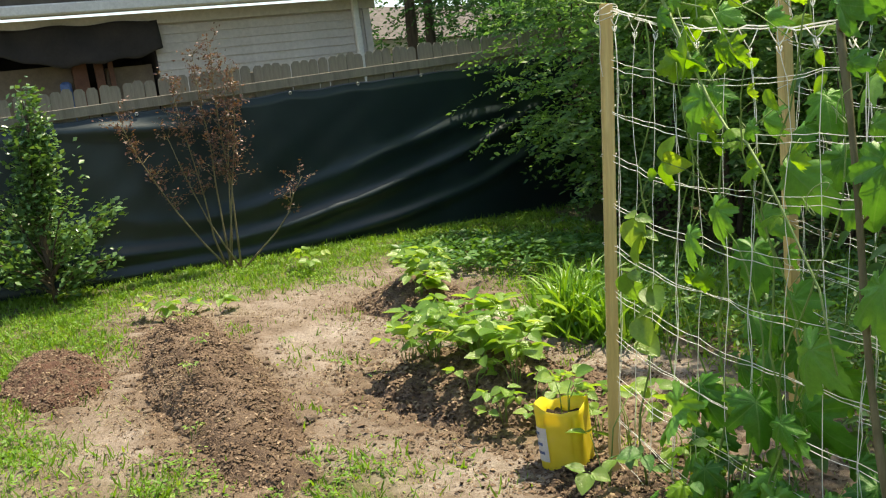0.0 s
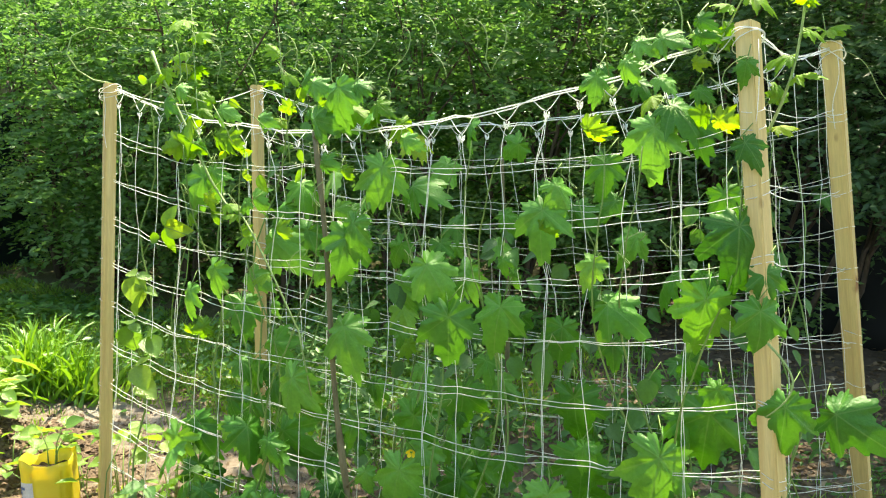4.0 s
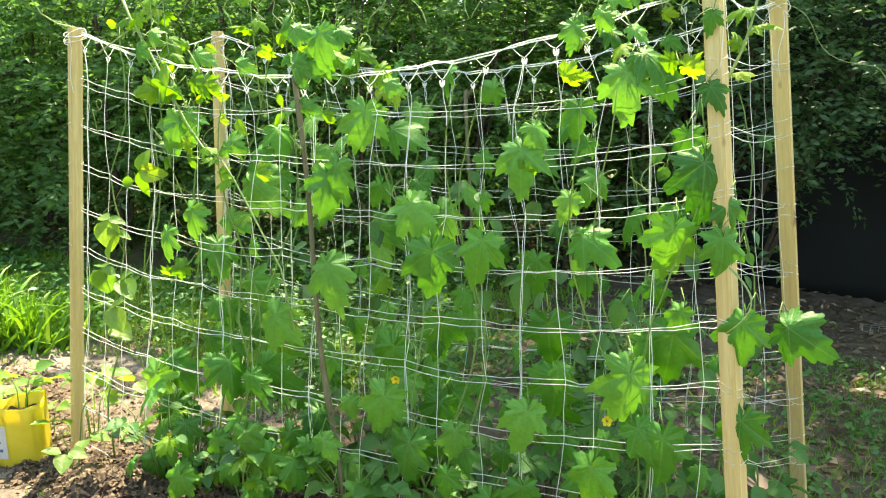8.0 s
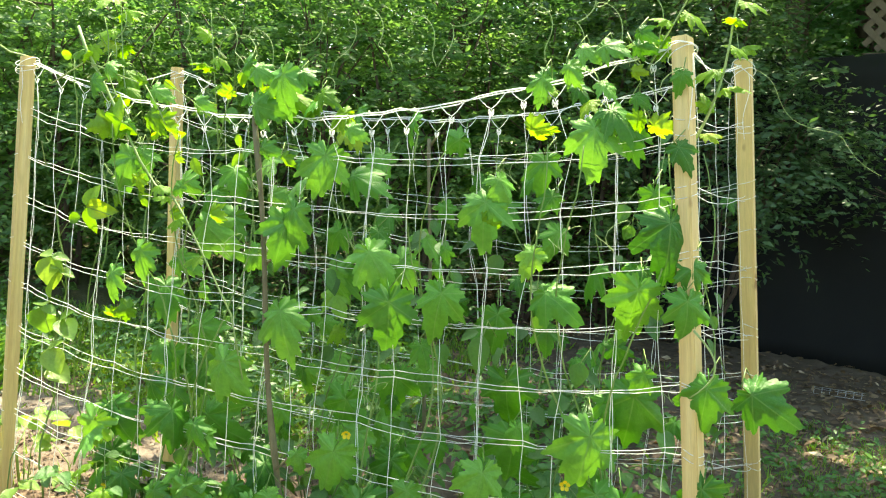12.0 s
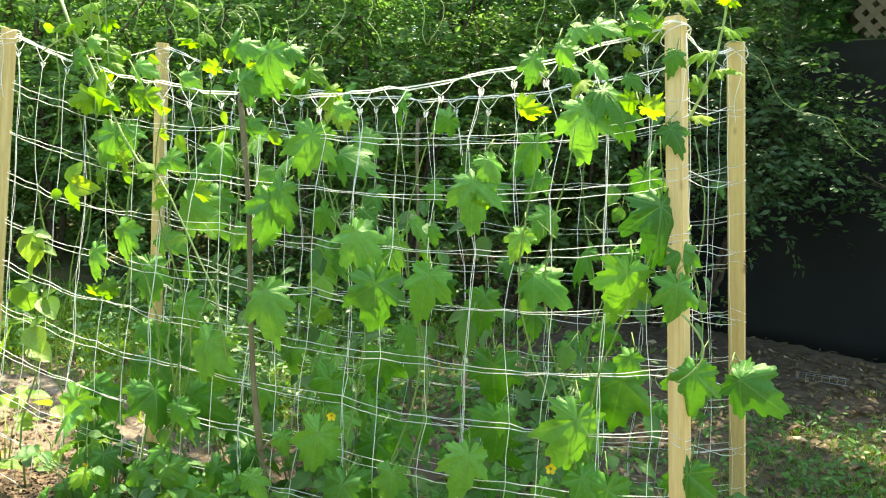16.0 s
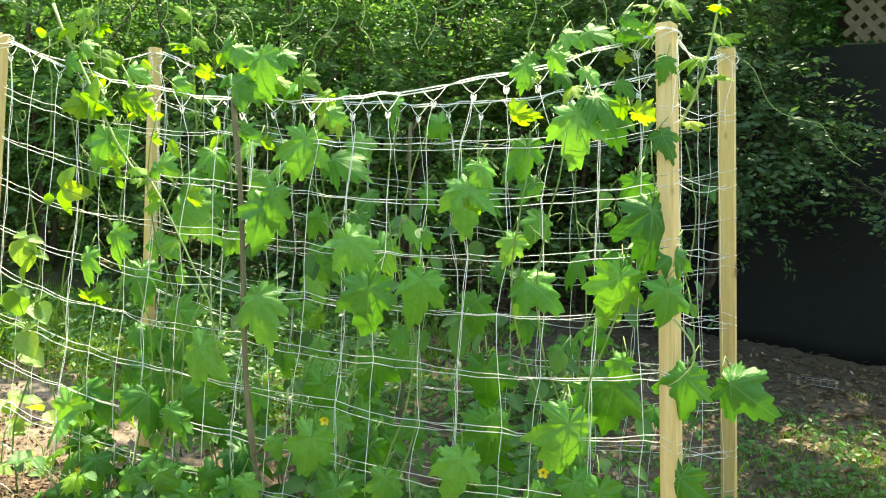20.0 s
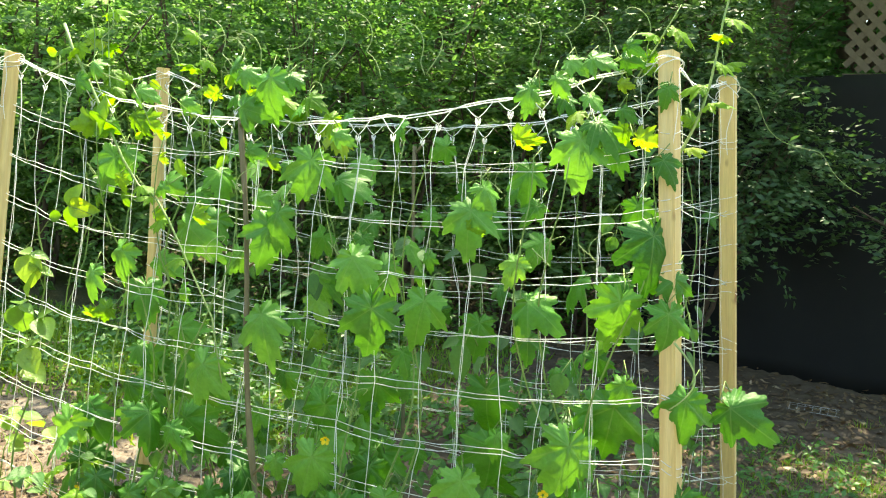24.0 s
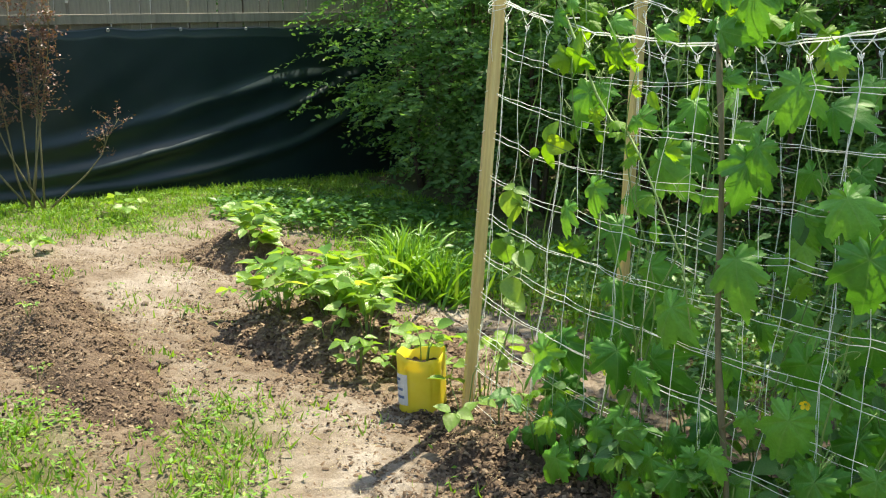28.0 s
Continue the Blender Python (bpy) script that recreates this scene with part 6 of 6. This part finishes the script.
    keep = r.random(n) < litter(x, y)
    x, y = x[keep], y[keep]
    m = len(x)
    place = np.stack([x, y, ground_z(x, y) + 0.012], 1)
    me = scatter_mesh("leaf_litter", LEAF, LEAF_F, place, r.standard_normal((m, 3)) * np.array([1, 1, 0.2]), np.array([0, 0, 1.0]) + 0.4 * r.standard_normal((m, 3)), 0.035 + 0.055 * r.random(m), M_DRYLEAF)
    tagged(new("leaf_litter", me), "dry brown fallen leaves on shaded soil", "leaf litter", kind="stuff")
    n = 3800
    x, y = r.uniform(2.1, 5.2, n), 0.9 + 3.9 * r.random(n)
    place = np.stack([x, y, ground_z(x, y) + 0.012], 1)
    me = scatter_mesh("leaf_litter", LEAF, LEAF_F, place, r.standard_normal((n, 3)) * np.array([1, 1, 0.2]), np.array([0, 0, 1.0]) + 0.4 * r.standard_normal((n, 3)), 0.025 + 0.05 * r.random(n), M_DRYLEAF)
    tagged(new("leaf_litter", me), "dry fallen leaves before the black cloth", "leaf litter", kind="stuff")
    n = 90000
    x, y = r.uniform(-3.6, 1.0, n), r.uniform(-2.2, 0.9, n)
    keep = r.random(n) < np.clip(0.35 + 0.75 * wave(x, y, 2.3, 17) + 0.25 * wave(x, y, 9, 3), 0.05, 1)
    x, y = x[keep], y[keep]
    n = len(x)
    place = np.stack([x, y, np.array([ground_at(a, b) for a, b in zip(x, y)]) + 0.003], 1)
    tpl = [(a * 0.35, b, c * 0.3) for a, b, c in BLADE]
    me = scatter_mesh("straw", tpl, BLADE_F, place, r.standard_normal((n, 3)) * np.array([1, 1, 0.12]), np.array([0, 0, 1.0]) + 0.3 * r.standard_normal((n, 3)), 0.012 + 0.045 * r.random(n) ** 2.5, M_STRAW)
    tagged(new("straw", me), "dry straw and crumbs strewn on bare soil", "straw", kind="stuff")


build_grass()


# ---- the yellow jug ----
def jug_material():
    m, nt, b = material("yellow_plastic", 0.38, 0, 0.5)
    n = noise_tex(nt, 14, 4, 0.6)
    c = ramp(nt, n, [(0.3, (0.84, 0.69, 0.05)), (0.6, (0.9, 0.78, 0.08)), (0.8, (0.85, 0.73, 0.13))])
    nt.links.new(c, b.inputs["Base Color"])
    bump(nt, b, noise_tex(nt, 60, 3), 0.08, 0.002)
    t = nt.nodes.new("ShaderNodeBsdfTranslucent")
    t.inputs[0].default_value = (0.9, 0.72, 0.05, 1)
    s = nt.nodes.new("ShaderNodeMixShader")
    s.inputs[0].default_value = 0.3
    nt.links.new(b.outputs[0], s.inputs[1])
    nt.links.new(t.outputs[0], s.inputs[2])
    nt.links.new(s.outputs[0], nt.nodes["Material Output"].inputs[0])
    return m


def build_jug():
    x, y = -0.215, -0.085
    jug = thing("planter_jug", "cut-off yellow plastic jug used as a planter", "planter", (x, y, ground_at(x, y) - 0.012), "")
    jug.rotation_euler = (radians(1), radians(-3), radians(38))
    mat = jug_material()
    n, H, a, b = 72, 0.27, 0.1, 0.084

    def ring(z, grow, inner):
        pts = []
        for i in range(n):
            q = 2 * math.pi * i / n
            c, s = math.cos(q), math.sin(q)
            e = 0.62
            px, py = a * math.copysign(abs(c) ** e, c), b * math.copysign(abs(s) ** e, s)
            k = 1 + grow - (0.022 if inner else 0)
            flute = 0.0 if inner else -0.055 * max(0, math.cos(q * 7 + 0.4)) ** 8 * (1 if 0.03 < z < H - 0.045 else 0)
            zz = z + (0.014 * math.sin(q * 2 + 0.6) + 0.006 * math.sin(q * 5) if z > H - 0.02 else 0)
            pts.append((px * (k + flute), py * (k + flute), zz))
        return pts

    outer = [(0.0, -0.12), (0.006, -0.04), (0.02, 0.0), (0.04, 0.0), (0.12, 0.01), (0.2, 0.015), (H - 0.05, 0.015), (H - 0.03, 0.02), (H, 0.025)]
    inner = [(H, 0.025), (H - 0.1, 0.0), (0.02, 0.0)]
    sh, rings = Shape(), [ring(z, g, False) for z, g in outer] + [ring(z, g, True) for z, g in inner]
    faces = [(k * n + i, k * n + (i + 1) % n, (k + 1) * n + (i + 1) % n, (k + 1) * n + i) for k in range(len(rings) - 1) for i in range(n)]
    faces += [tuple(reversed(range(n)))]
    sh.add(np.concatenate([np.array(p) for p in rings]), faces)
    part("body", sh, mat, jug, smooth=True)
    soil = Shape()
    top = ring(H - 0.055, 0.0, True)
    soil.add([(0, 0, H - 0.045)] + [(px * 0.99, py * 0.99, H - 0.058 + 0.008 * math.sin(i * 0.9)) for i, (px, py, _) in enumerate(top)], [(0, 1 + i, 1 + (i + 1) % n) for i in range(n)])
    part("potting_soil", soil, M_MULCH, jug, "dark potting soil")
    # label on the narrow side that faces the lawn, with print in bars
    lab = Shape()
    rows = []
    for z in np.linspace(0.05, 0.19, 5):
        for q in np.linspace(radians(188), radians(258), 12):
            c, s = math.cos(q), math.sin(q)
            rows.append((a * 1.026 * math.copysign(abs(c) ** 0.62, c), b * 1.026 * math.copysign(abs(s) ** 0.62, s), z))
    lab.add(rows, [(k * 12 + i, k * 12 + i + 1, (k + 1) * 12 + i + 1, (k + 1) * 12 + i) for k in range(4) for i in range(11)])
    lo = part("label", lab, M_WHITE, jug, "torn white paper label")
    for z, q0, q1 in ((0.16, 202, 236), (0.14, 200, 222), (0.115, 212, 244), (0.08, 204, 216), (0.08, 222, 248)):
        pts = []
        for zz in (z, z + 0.012):
            for q in np.linspace(radians(q0), radians(q1), 5):
                c, s = math.cos(q), math.sin(q)
                pts.append((a * 1.04 * math.copysign(abs(c) ** 0.62, c), b * 1.04 * math.copysign(abs(s) ** 0.62, s), zz))
        part("label_print", Shape().add(pts, [(i, i + 1, i + 6, i + 5) for i in range(4)]), M_BLUE, lo, "blue print in bars")
    build_bean("bean_seedling", "young bean seedling growing in the yellow jug", (x, y, ground_at(x, y) + 0.2), 0.19, 4, 0.085, 400, BEAN_LEAVES, "plant", "", 0.42)


build_jug()


# ---- shrubs before the fence ----
ROUND_LEAF = [(0, 0, 0), (-0.33, 0.5, 0.07), (0, 0.5, -0.02), (0.33, 0.5, 0.07), (0, 0.95, -0.06)]

def build_holly():
    x, y = -4.85, -2.2
    t = thing("evergreen_shrub", "glossy evergreen shrub with small leaves before the fence", "shrub", (x, y, ground_at(x, y)))
    r = random.Random(8)
    places, tips, ups = [], [], []
    for k in range(60):
        a = r.uniform(0, 6.28)
        q = r.random()
        zt = 0.22 + 1.45 * q
        out = (0.74 * (1 - (q - 0.15) ** 2 * 3.2) if q < 0.45 else 0.24 * (1.15 - q)) * r.uniform(0.3, 1.1)
        end = Vector((math.cos(a) * out, math.sin(a) * out, zt))
        base = Vector((0, 0, zt * 0.35))
        part("stem", Shape().tube([base * 0.1, base, base.lerp(end, 0.6) + Vector((0, 0, 0.05)), end], [0.016, 0.011, 0.006, 0.003], 5), M_BARK, t, smooth=True)
        for m in range(120 if q < 0.45 else 60):
            s = r.uniform(0.35, 1.08)
            p = base.lerp(end, s) + Vector((r.gauss(0, 0.055), r.gauss(0, 0.055), r.gauss(0, 0.05)))
            places.append(p)
            tips.append(Vector((math.cos(a) + r.gauss(0, 0.7), math.sin(a) + r.gauss(0, 0.7), 0.5 + r.gauss(0, 0.5))))
            ups.append(Vector((r.gauss(0, 0.6), r.gauss(0, 0.6), 1)))
    for s in np.linspace(0, 1, 260):  # a leading shoot that leans towards the woods
        places.append(Vector((r.gauss(0, 0.07), 0.16 - 0.08 * s + r.gauss(0, 0.1 * (1.1 - s)), 0.95 + 0.8 * s)))
        tips.append(Vector((r.gauss(0, 1), r.gauss(0, 1), 0.6)))
        ups.append(Vector((r.gauss(0, 0.5), r.gauss(0, 0.5), 1)))
    arr = lambda q: np.array([tuple(v) for v in q])
    g = np.random.default_rng(3)
    part("crown", scatter_mesh("crown", ROUND_LEAF, LEAF_F, arr(places), arr(tips), arr(ups), 0.055 * (0.7 + 0.6 * g.random(len(places))), M_HOLLY), M_HOLLY, t)


def build_myrtle():
    x, y = -5.2, -0.72
    t = thing("red_shrub", "thin-stemmed shrub with reddish leaves before the tarp", "shrub", (x, y, ground_at(x, y)))
    r = random.Random(4)
    sh, places, tips = Shape(), [], []
    for k, (dx, dy, z) in enumerate(((-0.05, -0.1, 1.95), (0.0, 0.03, 2.0), (0.02, 0.22, 1.82), (0.05, -0.8, 1.48), (0.1, 0.7, 0.78), (0.02, -0.32, 1.7), (0.0, 0.14, 1.62), (0.06, -0.42, 1.25))):
        end = Vector((dx, dy, z))
        base = Vector((0.02 * math.sin(k), 0.07 * math.sin(k * 2), -0.03))
        bow = Vector((0.0, 0.12 * dy, 0.0))
        pts = [base.lerp(end, q) + bow * math.sin(q * 3.14) + Vector((r.uniform(-0.015, 0.015), r.uniform(-0.02, 0.02), 0)) for q in (0, 0.2, 0.4, 0.6, 0.8, 1.0)]
        part("stem", Shape().tube(pts, [0.011, 0.009, 0.007, 0.005, 0.004, 0.002], 6), M_STICK, t, smooth=True)
        for m in range(36 if z > 1.4 else 10):
            s = r.uniform(0.42 if z > 1.4 else 0.6, 1.0)
            a = min(4, int(s * 5))
            p = pts[a].lerp(pts[min(a + 1, 5)], s * 5 - a)
            q = p + Vector((r.gauss(0, 0.07), r.gauss(0, 0.075), r.uniform(0.0, 0.15)))
            sh.tube([p, q], [0.003, 0.001], 4)
            for _ in range(int(5 + 13 * s)):
                places.append(p.lerp(q, r.uniform(0.3, 1.15)) + Vector((r.gauss(0, 0.016), r.gauss(0, 0.02), r.gauss(0, 0.025))))
                tips.append(Vector((r.gauss(0, 1), r.gauss(0, 1), 0.5 + r.gauss(0, 0.5))))
    part("twig_work", sh, M_STICK, t, smooth=True, kind="stuff")
    g = np.random.default_rng(5)
    n = len(places)
    arr = lambda q: np.array([tuple(v) for v in q])
    part("leaves", scatter_mesh("leaves", LEAF, LEAF_F, arr(places), arr(tips), g.standard_normal((n, 3)) + np.array([0, 0, 0.6]), 0.03 * (0.6 + 0.8 * g.random(n)), M_MYRTLE), M_MYRTLE, t)


build_holly()
build_myrtle()


# ---- the shaded corner behind the trellis ----
def build_corner():
    w = thing("shade_cloth_fence", "black shade cloth stretched across the garden's shaded end", "fence", (0, 0, 0), kind="structure")
    ns, nz = 120, 16
    S, T = np.meshgrid(np.linspace(0, 1, ns), np.linspace(0, 1, nz), indexing="ij")
    X = 1.2 + 6.2 * S
    Y = 5.5 - 0.24 * (X - 1.2) + 0.03 * wave(X, T * 2, 2.2, 1)
    Z = -0.03 + 2.42 * T + 0.02 * np.sin(X * 2.3) * T
    i = (np.arange(ns - 1)[:, None] * nz + np.arange(nz - 1)[None]).ravel()
    c = part("cloth", Shape().add(np.stack([X, Y, Z], -1).reshape(-1, 3), np.stack([i, i + nz, i + nz + 1, i + 1], 1).tolist()), M_SHADECLOTH, w, smooth=True)
    c.modifiers.new("thickness", "SOLIDIFY").thickness = 0.004
    for k in range(4):
        x = 1.6 + 1.8 * k
        p = part("fence_post", bevel_box((0.09, 0.09, 2.6), 0.004), M_FENCE, w)
        p.location = (x, 5.5 - 0.24 * (x - 1.2) + 0.1, 1.2)
    lat = thing("lattice_panel", "tan wooden lattice panel rising above the black cloth", "lattice", (3.17, 5.14, 2.45))
    lat.rotation_euler = (0, 0, math.atan(-0.24))
    left, right, high = -0.3, 2.1, 1.0
    for layer, way in ((0, -1), (1, 1)):  # each slat is cut at the panel's edges
        for k in range(30):
            c = left - high + 0.05 + k * 0.13 + (high if way < 0 else 0)
            z0, z1 = (max(0, (left - c) * way), min(high, (right - c) * way)) if way > 0 else (max(0, c - right), min(high, c - left))
            if z1 - z0 < 0.05:
                continue
            slat = part("slat", bevel_box((0.05, 0.008, (z1 - z0) * 1.414), 0.001), M_LATTICE, lat)
            zm = (z0 + z1) / 2
            slat.location, slat.rotation_euler = (c + way * zm, 0.06 + 0.009 * layer, zm), (0, radians(45 * way), 0)
    for z in (-0.06, 0.98):
        s = part("rail", bevel_box((2.4, 0.035, 0.07), 0.003), M_LATTICE, lat)
        s.location = (0.9, 0.045, z)
    b = thing("broken_brick", "broken tan brick lying by the pine stake", "brick", (2.52, 1.02, 0.02))
    bm = bevel_box((0.15, 0.09, 0.065), 0.012, 2)
    r = random.Random(2)
    for v in bm.verts:
        v.co += Vector((r.uniform(-0.008, 0.008), r.uniform(-0.008, 0.008), r.uniform(-0.006, 0.006)))
    o = part("brick_body", bm, M_STONE, b)
    o.location, o.rotation_euler = (0, 0, 0.022), (0.1, 0.15, -0.5)
    wire = thing("wire_basket", "flattened rusty wire basket half buried in leaf litter", "basket", (2.95, 4.03, 0.01))
    wire.scale = (0.75, 0.75, 0.75)
    for k in range(7):
        part("wire", Shape().tube([(-0.2 + 0.065 * k, -0.05, 0.0), (-0.19 + 0.065 * k, 0.0, 0.05), (-0.2 + 0.065 * k, 0.1, 0.01)], 0.0022, 5), M_METAL, wire, smooth=True)
    for y, z in ((-0.05, 0.0), (0.0, 0.05), (0.1, 0.01)):
        part("wire", Shape().tube([(-0.22, y, z), (0.22, y, z)], 0.0022, 5), M_METAL, wire, smooth=True)


build_corner()
